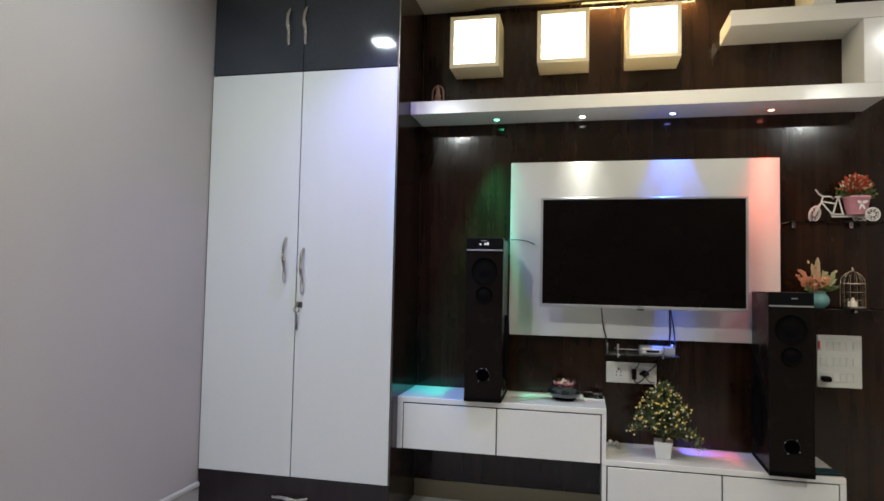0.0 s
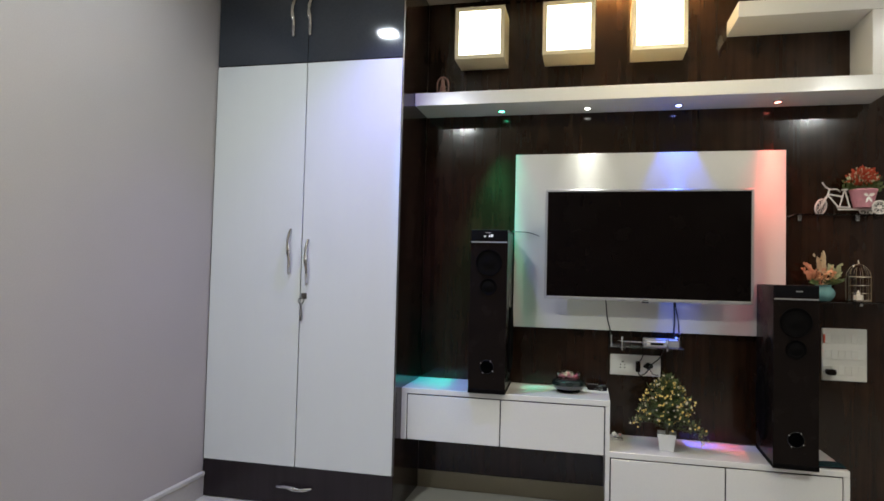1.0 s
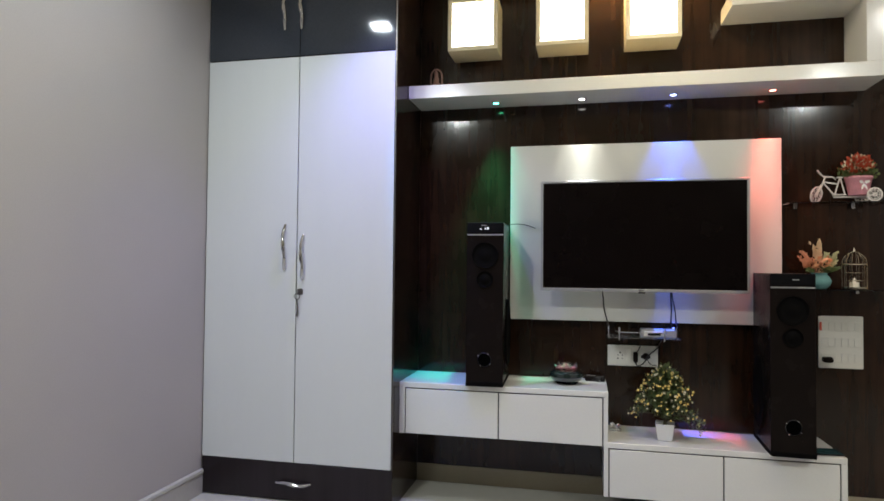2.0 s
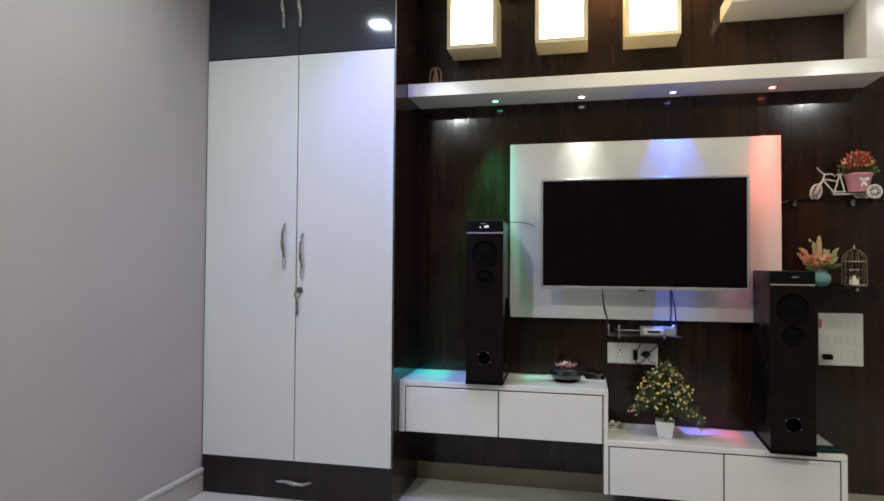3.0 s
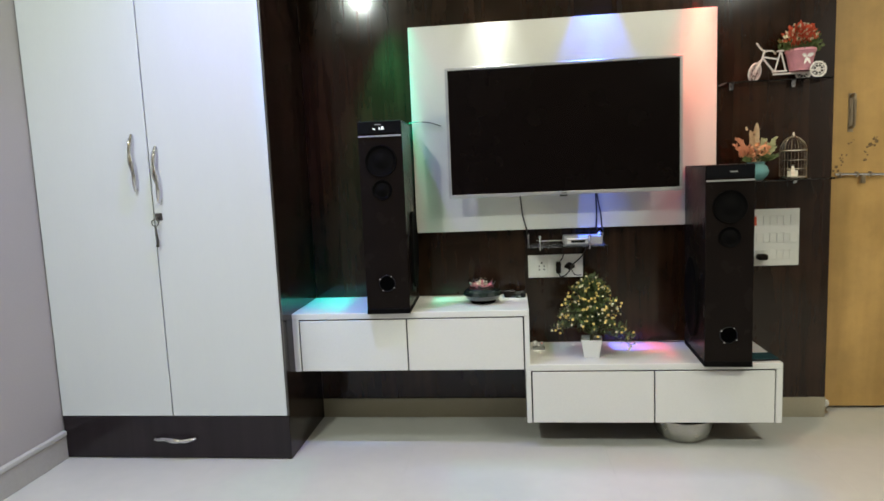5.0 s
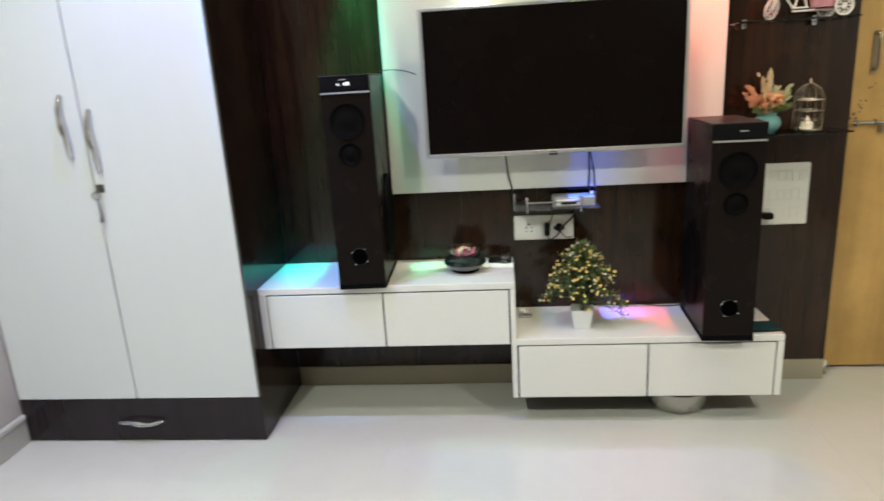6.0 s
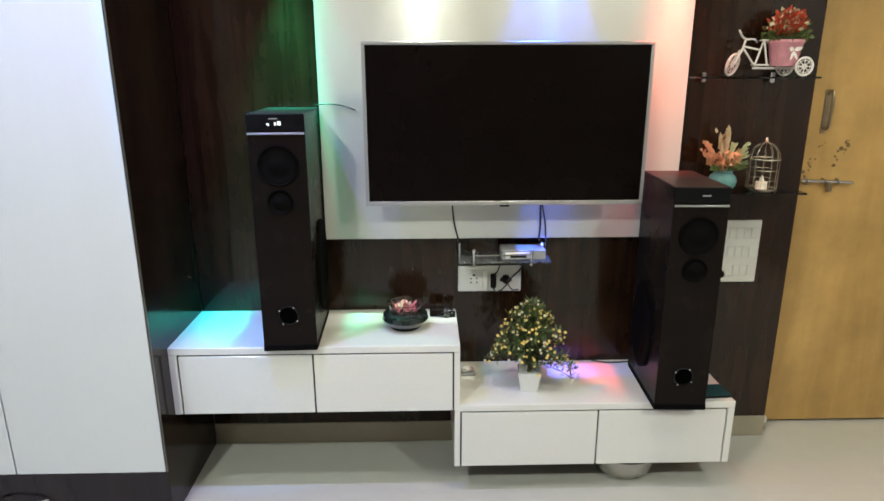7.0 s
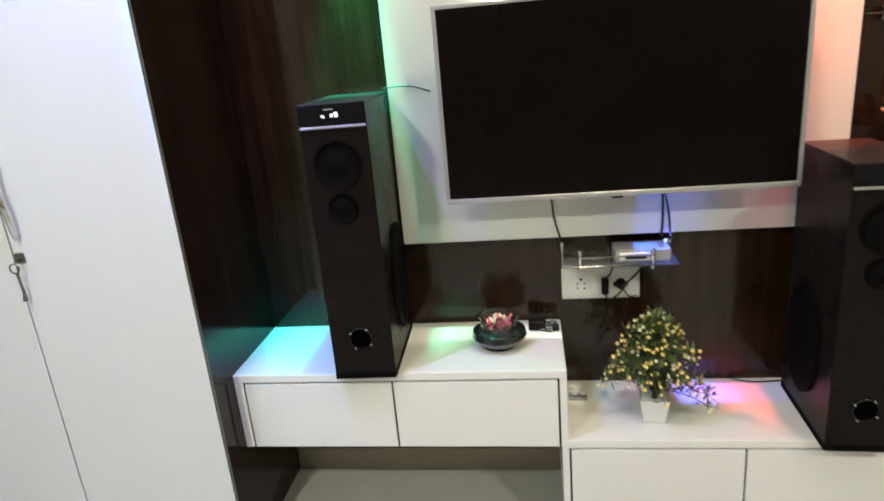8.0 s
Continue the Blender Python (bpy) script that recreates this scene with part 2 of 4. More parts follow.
VIOLETLENS = glow("lens_violet", (0.4, 0.3, 1.0), 5)
LEDWHITE = glow("led_digits", (0.9, 0.95, 1.0), 0.55)
ROPEFACE = glow("rope_light_face", (1.0, 0.74, 0.36), 0.7)
LEDBLUE = glow("led_blue", (0.12, 0.2, 1.0), 2.2)

# ---- builders ----
ORIGIN = {}


def thing(name, base, label, category, group=""):
    ob = new(name)
    ob.empty_display_size = 0.05
    ob.location = base
    ORIGIN[ob] = Vector(base)
    return tagged(ob, label, category, group)


def mesh_of(bm, name, material, smooth):
    me = bpy.data.meshes.new(name)
    if smooth:
        for f in bm.faces:
            f.smooth = True
    bm.to_mesh(me)
    bm.free()
    for m in material if isinstance(material, (list, tuple)) else [material]:
        me.materials.append(m)
    if smooth:
        me.set_sharp_from_angle(angle=radians(40))
    return me


def part(name, bm, material, parent, label="", smooth=False):
    """Links a bmesh, given in world places, as one mesh under a thing or a part."""
    base = ORIGIN[parent]
    bmesh.ops.translate(bm, verts=bm.verts, vec=-base)
    ob = new(name, mesh_of(bm, name, material, smooth))
    ob.parent = parent
    ORIGIN[ob] = base
    return tagged(ob, label)


def solid(name, bm, material, label, category, group="", kind="", smooth=False):
    """One mesh that is a whole thing; its origin is put at the middle of its foot."""
    lo = Vector([min(v.co[i] for v in bm.verts) for i in range(3)])
    hi = Vector([max(v.co[i] for v in bm.verts) for i in range(3)])
    base = Vector(((lo.x + hi.x) / 2, (lo.y + hi.y) / 2, lo.z))
    bmesh.ops.translate(bm, verts=bm.verts, vec=-base)
    ob = new(name, mesh_of(bm, name, material, smooth))
    ob.location = base
    ORIGIN[ob] = base
    return tagged(ob, label, category, group, kind)


def box(x0, x1, y0, y1, z0, z1, bevel=0.0, bm=None, segments=1):
    b = bmesh.new()
    bmesh.ops.create_cube(b, size=1)
    for v in b.verts:
        v.co = ((x0 + x1) / 2 + v.co.x * (x1 - x0), (y0 + y1) / 2 + v.co.y * (y1 - y0), (z0 + z1) / 2 + v.co.z * (z1 - z0))
    if bevel:
        bmesh.ops.bevel(b, geom=b.edges[:], offset=bevel, segments=segments, profile=0.6, affect="EDGES")
    return joined(bm, b)


def joined(bm, b):
    if bm is None:
        return b
    me = bpy.data.meshes.new("t")
    b.to_mesh(me)
    b.free()
    bm.from_mesh(me)
    bpy.data.meshes.remove(me)
    return bm


def turned(profile, place, count=32, axis="Z", bm=None):
    """A turned shape: (radius, height) pairs from one end to the other."""
    b = bmesh.new()
    rings = []
    for r, h in profile:
        rings.append([b.verts.new((r * math.cos(a), r * math.sin(a), h)) for a in (2 * math.pi * k / count for k in range(count))] if r > 1e-6 else [b.verts.new((0, 0, h))])
    for p, q in zip(rings, rings[1:]):
        for k in range(count):
            k2 = (k + 1) % count
            if len(p) == 1 and len(q) > 1:
                b.faces.new((p[0], q[k2], q[k]))
            elif len(q) == 1 and len(p) > 1:
                b.faces.new((p[k], p[k2], q[0]))
            elif len(p) > 1:
                b.faces.new((p[k], p[k2], q[k2], q[k]))
    turn = {"Z": Matrix(), "Y": Matrix.Rotation(radians(90), 4, "X"), "X": Matrix.Rotation(radians(90), 4, "Y")}[axis] if isinstance(axis, str) else Vector((0, 0, 1)).rotation_difference(Vector(axis)).to_matrix().to_4x4()
    bmesh.ops.transform(b, matrix=Matrix.Translation(place) @ turn, verts=b.verts)
    bmesh.ops.recalc_face_normals(b, faces=b.faces)
    return joined(bm, b)


def tube(points, radius, count=8, bm=None, flat=1.0):
    """A round bar along a line of points; radius may be one number or one for each point."""
    b = bmesh.new()
    pts = [Vector(p) for p in points]
    radii = radius if isinstance(radius, (list, tuple)) else [radius] * len(pts)
    side = None
    rings = []
    for k, p in enumerate(pts):
        d = (pts[min(k + 1, len(pts) - 1)] - pts[max(k - 1, 0)]).normalized()
        if side is None:
            side = d.orthogonal().normalized()
        side = (side - d * side.dot(d)).normalized()
        other = d.cross(side)
        rings.append([b.verts.new(p + radii[k] * (math.cos(a) * side + flat * math.sin(a) * other)) for a in (2 * math.pi * j / count for j in range(count))])
    for p, q in zip(rings, rings[1:]):
        for j in range(count):
            b.faces.new((p[j], p[(j + 1) % count], q[(j + 1) % count], q[j]))
    b.faces.new(rings[0][::-1])
    b.faces.new(rings[-1])
    bmesh.ops.recalc_face_normals(b, faces=b.faces)
    return joined(bm, b)


def curve(points, steps=8):
    """A smooth line through the points."""
    p = [Vector(q) for q in points]
    p = [2 * p[0] - p[1]] + p + [2 * p[-1] - p[-2]]
    out = []
    for a, b, c, d in zip(p, p[1:], p[2:], p[3:]):
        for k in range(steps):
            t = k / steps
            out.append(0.5 * ((2 * b) + (c - a) * t + (2 * a - 5 * b + 4 * c - d) * t * t + (3 * b - a - 3 * c + d) * t ** 3))
    return out + [p[-2]]


def ring(place, radius, thick, axis="Z", count=28, bm=None, sides=8):
    prof = [(radius + thick * math.cos(a), thick * math.sin(a)) for a in (2 * math.pi * k / sides for k in range(sides + 1))]
    b = turned(prof, place, count, axis)
    bmesh.ops.remove_doubles(b, verts=b.verts, dist=1e-6)
    return joined(bm, b)


def leaf(b, at, way, up, length, width, bend=0.2):
    """One folded pointed leaf, its tip along way."""
    way = Vector(way).normalized()
    side = way.cross(Vector(up)).normalized()
    rise = side.cross(way)
    at = Vector(at)
    v = [b.verts.new(at + way * length * s + side * width * w + rise * length * (bend * s * s + 0.25 * abs(w) * width / length))
         for s, w in ((0, 0), (0.35, 0.5), (0.75, 0.36), (1, 0), (0.75, -0.36), (0.35, -0.5), (0.5, 0))]
    for a, c in ((0, 1), (1, 2), (2, 3), (3, 4), (4, 5), (5, 0)):
        b.faces.new((v[6], v[a], v[c]))


def blob(b, at, r, seed=0):
    s = bmesh.new()
    bmesh.ops.create_icosphere(s, subdivisions=1, radius=r)
    for v in s.verts:
        v.co = Vector(at) + v.co * (1 + 0.35 * noise.noise(v.co * 60 + Vector((seed, 0, 0))))
    joined(b, s)


# ---- the room ----
floor = solid("floor", box(WEST - 0.1, EAST + 0.1, SOUTH - 0.1, 3.6, -0.12, -0.0008), GROUT, "glossy cream vitrified tile floor with hairline joints", "floor", kind="structure")
solid("ceiling", box(WEST - 0.1, EAST + 0.1, SOUTH - 0.1, 3.6, TOP, TOP + 0.1), CEIL, "plain cream painted ceiling", "ceiling", kind="structure")
solid("wall_west", box(WEST - 0.1, WEST, SOUTH, NORTH + 0.2, 0, TOP), WALL, "warm grey painted plaster wall", "wall", kind="structure")
solid("wall_east", box(EAST, EAST + 0.1, SOUTH, 3.5, 0, TOP), WALL, "warm grey painted plaster wall", "wall", kind="structure")
solid("wall_south", box(WEST - 0.1, EAST + 0.1, SOUTH - 0.1, SOUTH, 0, TOP), WALL, "warm grey painted plaster wall", "wall", kind="structure")
DOOR_X0, DOOR_X1, DOOR_Y, DOOR_TOP = 1.492, 2.36, 3.235, 2.08
solid("wall_north", box(WEST, 1.456, NORTH, NORTH + 0.2, 0, TOP), WALL, "plaster wall behind dark laminate cladding", "wall", kind="structure")
wn = box(DOOR_X1 + 0.01, EAST, NORTH, NORTH + 0.2, 0, TOP)
box(1.456, DOOR_X1 + 0.01, NORTH, NORTH + 0.2, DOOR_TOP + 0.005, TOP, bm=wn)
box(1.456, DOOR_X1 + 0.01, DOOR_Y + 0.05, DOOR_Y + 0.12, 0, DOOR_TOP, bm=wn)
solid("wall_north_2", wn, WALL, "plaster wall around the wooden door", "wall", kind="structure")

# dark laminate sheets on the north wall, from the skirting to the ceiling
solid("wall_cladding", box(WARD_X1, 1.456, LAM, NORTH - 0.001, 0.092, TOP - 0.002, 0.001), LAMINATE, "dark brown glossy wood-grain laminate wall cladding", "wall panel", kind="structure")

# skirtings
bw = solid("baseboard_west", box(WEST, WEST + 0.014, SOUTH, WARD_Y - 0.002, 0, 0.102, 0.002), WESTSKIRT, "grey tile skirting with a pale upper edge", "skirting", kind="structure")
part("cap", box(WEST, WEST + 0.020, SOUTH, WARD_Y - 0.002, 0.1025, 0.124, 0.004), SKIRTCAP, bw)
bn = box(WARD_X1 + 0.001, 1.456, LAM - 0.004, NORTH - 0.001, 0, 0.0915, 0.001)
for v in bn.verts:
    if v.co.y < LAM:
        v.co.y -= 0.0065 * v.co.z
solid("baseboard_north", bn, SKIRT, "beige glossy tile skirting below dark cladding", "skirting", kind="structure")
solid("baseboard_north_2", box(DOOR_X1 + 0.02, EAST, NORTH - 0.014, NORTH, 0, 0.1, 0.001), SKIRT, "beige glossy tile skirting", "skirting", kind="structure")
solid("baseboard_east", box(EAST - 0.014, EAST, SOUTH, NORTH - 0.015, 0, 0.1, 0.001), SKIRT, "beige glossy tile skirting", "skirting", kind="structure")


# ---- the door ----
def build_door():
    d = solid("door_1", box(DOOR_X0, DOOR_X1, DOOR_Y, DOOR_Y + 0.035, 0.012, DOOR_TOP, 0.003), DOORWOOD, "honey-coloured wooden door, closed, with worn marks round its bolt", "door", kind="structure")
    # pull handle
    hx = 1.572
    h = tube(curve([(hx, DOOR_Y - 0.002, 1.405), (hx, DOOR_Y - 0.030, 1.41), (hx, DOOR_Y - 0.034, 1.34), (hx, DOOR_Y - 0.030, 1.28), (hx, DOOR_Y - 0.002, 1.275)], 6), 0.0065, 8)
    box(hx - 0.011, hx + 0.011, DOOR_Y - 0.003, DOOR_Y, 1.255, 1.42, 0.001, bm=h)
    part("pull_handle", h, HANDLE, d, "tarnished steel pull handle", True)
    b = part("bolt", tube([(1.508, DOOR_Y - 0.014, 1.074), (1.715, DOOR_Y - 0.014, 1.066)], 0.006, 10), CHROME, d, "bright sliding bolt rod", True)
    for x in (1.53, 1.60, 1.655):
        part("bolt_bracket", box(x - 0.005, x + 0.005, DOOR_Y - 0.021, DOOR_Y, 1.058, 1.082, 0.003), HANDLE, b)
    part("bolt_knob", box(1.612, 1.632, DOOR_Y - 0.026, DOOR_Y - 0.004, 1.030, 1.064, 0.004), HANDLE, b)
    rnd = random.Random(5)
    for k in range(30):
        u = rnd.random()
        x = rnd.choice((1.512, 1.600)) + 0.095 * u + rnd.uniform(-0.012, 0.012)
        z = 1.082 + 0.165 * u + rnd.uniform(-0.012, 0.012)
        r = rnd.choice((0.003, 0.004, 0.005, 0.008)) * rnd.uniform(0.8, 1.2)
        part("chip", turned([(0, 0.0008), (r * 0.8, 0.0007), (r, 0)], (x, DOOR_Y, z), 8, (0, -1, 0)), GRIME, d, "dark worn chip" if k == 0 else "")
    s = thing("door_stopper", (1.478, 3.19, 0), "small white plastic door stopper on the floor", "door stopper")
    part("foot", turned([(0.016, 0), (0.016, 0.008), (0.008, 0.012), (0.008, 0.03)], (1.478, 3.19, 0), 16), HANDLE, s, "", True)
    part("cap", turned([(0, 0.028), (0.016, 0.032), (0.02, 0.045), (0.016, 0.058), (0, 0.063)], (1.478, 3.19, 0), 16), PLASTIC, s, "white rounded cap", True)


build_door()


# ---- the wardrobe ----
def bow_handle(parent, place, length, upright=True, label="wavy chrome bow handle"):
    """A twisted, wavy chrome pull, bowed away from its door."""
    pts, rad = [], []
    for k in range(25):
        u = k / 24
        s = (u - 0.5) * length
        wave = 0.0045 * math.sin(2.4 * math.pi * (u - 0.1))
        out = 0.010 + 0.020 * math.sin(math.pi * u)
        pts.append(Vector(place) + (Vector((wave, -out, s)) if upright else Vector((s, -out, wave))))
        rad.append(0.0048 + 0.0030 * math.sin(math.pi * u) ** 2 + 0.0034 * abs(math.sin(3 * math.pi * u)))
    h = part("handle", tube(pts, rad, 10, flat=0.6), CHROME, parent, label, True)
    for s in (-0.46, 0.46):
        p = Vector(place) + (Vector((0, 0, s * length)) if upright else Vector((s * length, 0, 0)))
        part("mount", turned([(0.005, 0), (0.005, 0.014), (0, 0.014)], p, 10, (0, -1, 0)), CHROME, h, "", True)


def build_wardrobe():
    w = thing("wardrobe", ((WARD_X0 + WARD_X1) / 2, 2.9, 0), "tall fitted wardrobe, white doors, charcoal loft doors, dark plinth drawer", "wardrobe")
    x0, x1, y, seam, z0, z1 = WARD_X0, WARD_X1, WARD_Y, -1.343, 0.188, 2.196
    part("side_panel", box(x1 - 0.018, x1, y + 0.004, LAM - 0.001, 0, TOP - 0.002, 0.001), WARDSIDE, w, "dark brown laminate side")
    part("side_panel", box(x0, x0 + 0.018, y + 0.022, LAM - 0.001, 0, TOP - 0.002), SIDELAM, w)
    part("back_board", box(x0 + 0.0182, x1 - 0.0182, LAM - 0.01, LAM - 0.001, 0, TOP - 0.003), SIDELAM, w)
    for z in (0.17, z1 - 0.012, TOP - 0.03):
        part("inner_board", box(x0 + 0.0185, x1 - 0.0185, y + 0.024, LAM - 0.0105, z, z + 0.018), SIDELAM, w)
    part("edge_strip", box(x1 - 0.0035, x1 + 0.0012, y - 0.001, y + 0.0038, 0.188, TOP - 0.004, 0.001), KEYMETAL, w, "thin metal edge strip")
    g = 0.003
    dr = part("drawer", box(x0 + g, x1 - 0.001, y, y + 0.02, 0.004, z0 - 0.003, 0.0012), SIDELAM, w, "dark laminate plinth drawer")
    bow_handle(dr, (-1.338, y, 0.092), 0.185, False)
    left = part("door", box(x0 + g, seam - 0.0026, y, y + 0.018, z0, z1 - g, 0.0012), WHITE, w, "white door")
    right = part("door", box(seam + 0.0026, x1 - 0.0075, y, y + 0.018, z0, z1 - g, 0.0012), WHITE, w, "white door with a lock")
    bow_handle(left, (-1.402, y, 1.243), 0.228)
    bow_handle(right, (-1.306, y, 1.192), 0.228)
    lk = part("lock", box(-1.336, -1.306, y - 0.007, y, 1.010, 1.040, 0.003), KEYMETAL, right, "small steel lock with a key in it")
    k = tube([(-1.322, y - 0.006, 1.022), (-1.322, y - 0.022, 1.020)], 0.003, 8)
    ring((-1.326, y - 0.026, 1.002), 0.014, 0.0022, "Y", 20, bm=k)
    tube([(-1.326, y - 0.024, 0.990), (-1.325, y - 0.018, 0.930), (-1.330, y - 0.016, 0.905)], [0.0025, 0.004, 0.007], 8, bm=k)
    part("key", k, KEYMETAL, lk, "hanging keys", True)
    # dark banding and the gap's shade in one strip
    part("seam_strip", box(seam - 0.0025, seam + 0.0025, y + 0.010, y + 0.0175, z0, z1 - g), EDGESHADE, w)
    for a, c, hx in ((x0 + g, seam - 0.0015, -1.418), (seam + 0.0015, x1 - 0.007, -1.328)):
        d = part("loft_door", box(a, c, y, y + 0.018, z1 + g, TOP - 0.004, 0.001), LOFT, w, "glossy charcoal loft door")
        bow_handle(d, (hx, y, 2.425), 0.19)


build_wardrobe()


# ---- display shelf, spots and light boxes ----
def build_display_shelf():
    y0, y1 = SHELF_Y, LAM - 0.001
    s = thing("display_shelf", (0.25, 3.0, SHELF_Z0), "white hook-shaped wall shelf with small coloured spots below", "shelf")
    part("shelf_board", box(WARD_X1 + 0.002, 1.345, y0, y1, SHELF_Z0, SHELF_Z1, 0.0015), GLOSSWHITE, s)
    part("upright", box(1.258, 1.345, y0 + 0.001, y1, SHELF_Z1 + 0.0005, 2.372, 0.0015), GLOSSWHITE, s)
    part("upper_arm", box(0.705, 1.345, y0, y1, 2.373, 2.447, 0.0015), GLOSSWHITE, s)
    part("post", box(1.054, 1.146, y0 + 0.001, y1, 2.448, TOP - 0.001, 0.0015), GLOSSWHITE, s)
    for k, (x, *rest) in enumerate(SPOTS):
        name = ("green", "white", "blue", "red")[k]
        t = thing("spotlight", (x, SPOT_Y, SHELF_Z0 - 0.002), f"tiny round {name} spot lit under white shelf", "spotlight", "spots under the shelf")
        part("rim", turned([(0.0162, -0.003), (0.0200, -0.003), (0.0210, 0), (0.0210, 0.0015), (0.0162, 0.0015)], (x, SPOT_Y, SHELF_Z0 - 0.002), 24), CHROME, t, "", True)
        part("lens", turned([(0, -0.0055), (0.010, -0.0045), (0.0161, -0.001)], (x, SPOT_Y, SHELF_Z0 - 0.002), 20), LENSES[k], t, f"glowing {name} lens", True)


build_display_shelf()


def build_wall_light():
    """A square open box with a glowing face; the origin is at the middle of its back's lower edge."""
    w, d, h, r = 0.258, 0.187, 0.272, 0.021
    t = thing("wall_light", (0, 0, 0), "square cream box wall light with glowing white face, lit", "wall light", "light boxes in a row")
    b = bmesh.new()
    box(-w / 2, w / 2, -d, 0, 0, r, 0.0012, b)
    box(-w / 2, w / 2, -d, 0, h - r, h, 0.0012, b)
    box(-w / 2, -w / 2 + r, -d + 0.0003, 0, r + 0.0002, h - r - 0.0002, 0, b)
    box(w / 2 - r, w / 2, -d + 0.0003, 0, r + 0.0002, h - r - 0.0002, 0, b)
    # frame's cream holds the painted glare of the glowing face
    part("frame", b, GLARECREAM, t, "laminate box frame, the lamp's warm glare put into its cream colour")
    part("diffuser", box(-w / 2 + r + 0.0005, w / 2 - r - 0.0005, -d + 0.006, -d + 0.012, r + 0.0005, h - r - 0.0005), LAMPFACE, t, "glowing white diffuser")
    return t


first = build_wall_light()
first.location = (-0.521, LAM - 0.001, 2.268)
for x in (-0.0685, 0.367):
    copy_thing(first, Matrix.Translation((x, LAM - 0.001, 2.268)))


def build_downlight():
    t = thing("downlight", (0, 0, 0), "square white recessed ceiling downlight, lit", "downlight", "ceiling downlights")
    b = bmesh.new()
    for x0, x1, y0, y1 in ((-0.075, 0.075, -0.075, -0.055), (-0.075, 0.075, 0.055, 0.075), (-0.075, -0.055, -0.0549, 0.0549), (0.055, 0.075, -0.0549, 0.0549)):
        box(x0, x1, y0, y1, -0.008, -0.0005, 0.001, b)
    part("frame", b, PLASTIC, t)
    part("diffuser", box(-0.0545, 0.0545, -0.0545, 0.0545, -0.005, -0.001), DOWNFACE, t, "glowing white face")
    return t


first = build_downlight()
first.location = (DOWN[0][0], DOWN[0][1], TOP)
# the copy over the added warm fill is made up along with it
for x, y, watts, colour in DOWN[1:]:
    copy_thing(first, Matrix.Translation((x, y, TOP)))


vs = thing("ceiling_spot", (*VIOLET, TOP), "tiny round violet ceiling spot, lit", "spotlight")
part("rim", turned([(0.012, -0.006), (0.020, -0.006), (0.022, -0.0005), (0.012, -0.0005)], (*VIOLET, TOP), 24), CHROME, vs, "", True)
part("lens", turned([(0, -0.007), (0.0118, -0.004)], (*VIOLET, TOP), 20), VIOLETLENS, vs, "glowing violet lens")


# ---- television on its white board ----
bp = solid("back_panel", box(-0.335, 0.966, 3.084, LAM - 0.001, 0.887, 1.788, 0.0015), BOARD, "large white board fixed behind the television", "wall panel")


def build_television():
    x0, x1, z0, z1, y = -0.167, 0.793, 1.041, 1.583, 2.946
    t = thing("television", (0.313, 3.03, z0), "black flat-screen television with slim silver frame, off, wall mounted", "television")
    b = bmesh.new()
    s = 0.011
    box(x0, x1, y, y + 0.028, z0, z0 + 0.015, 0.002, b)
    box(x0, x1, y, y + 0.028, z1 - s, z1, 0.002, b)
    box(x0, x0 + s, y + 0.0003, y + 0.028, z0 + 0.0152, z1 - s - 0.0002, 0.001, b)
    box(x1 - s, x1, y + 0.0003, y + 0.028, z0 + 0.0152, z1 - s - 0.0002, 0.001, b)
    fr = part("frame", b, SILVER, t, "slim silver frame")
    part("screen", box(x0 + s, x1 - s, y + 0.004, y + 0.02, z0 + 0.0153, z1 - s - 0.0003), SCREEN, t, "dark glossy screen")
    part("back_cover", box(x0 + 0.03, x1 - 0.03, y + 0.029, y + 0.062, z0 + 0.03, z1 - 0.05, 0.02), BLACK, t)
    part("wall_mount", box(0.22, 0.40, y + 0.0625, 3.0835, 1.15, 1.45, 0.003), BLACKMATT, t)
    part("logo", box(0.300, 0.326, y - 0.001, y, z0 + 0.005, z0 + 0.010), CHROME, fr)
    part("sensor", box(0.296, 0.330, y + 0.002, y + 0.012, z0 - 0.006, z0 + 0.0005, 0.002), BLACKGLOSS, fr)
    for x in (0.02, 0.62):
        part("sticker", box(x, x + 0.02, y + 0.002, y + 0.004, z1 - s - 0.012, z1 - s - 0.004), BLACKGLOSS, fr)


build_television()


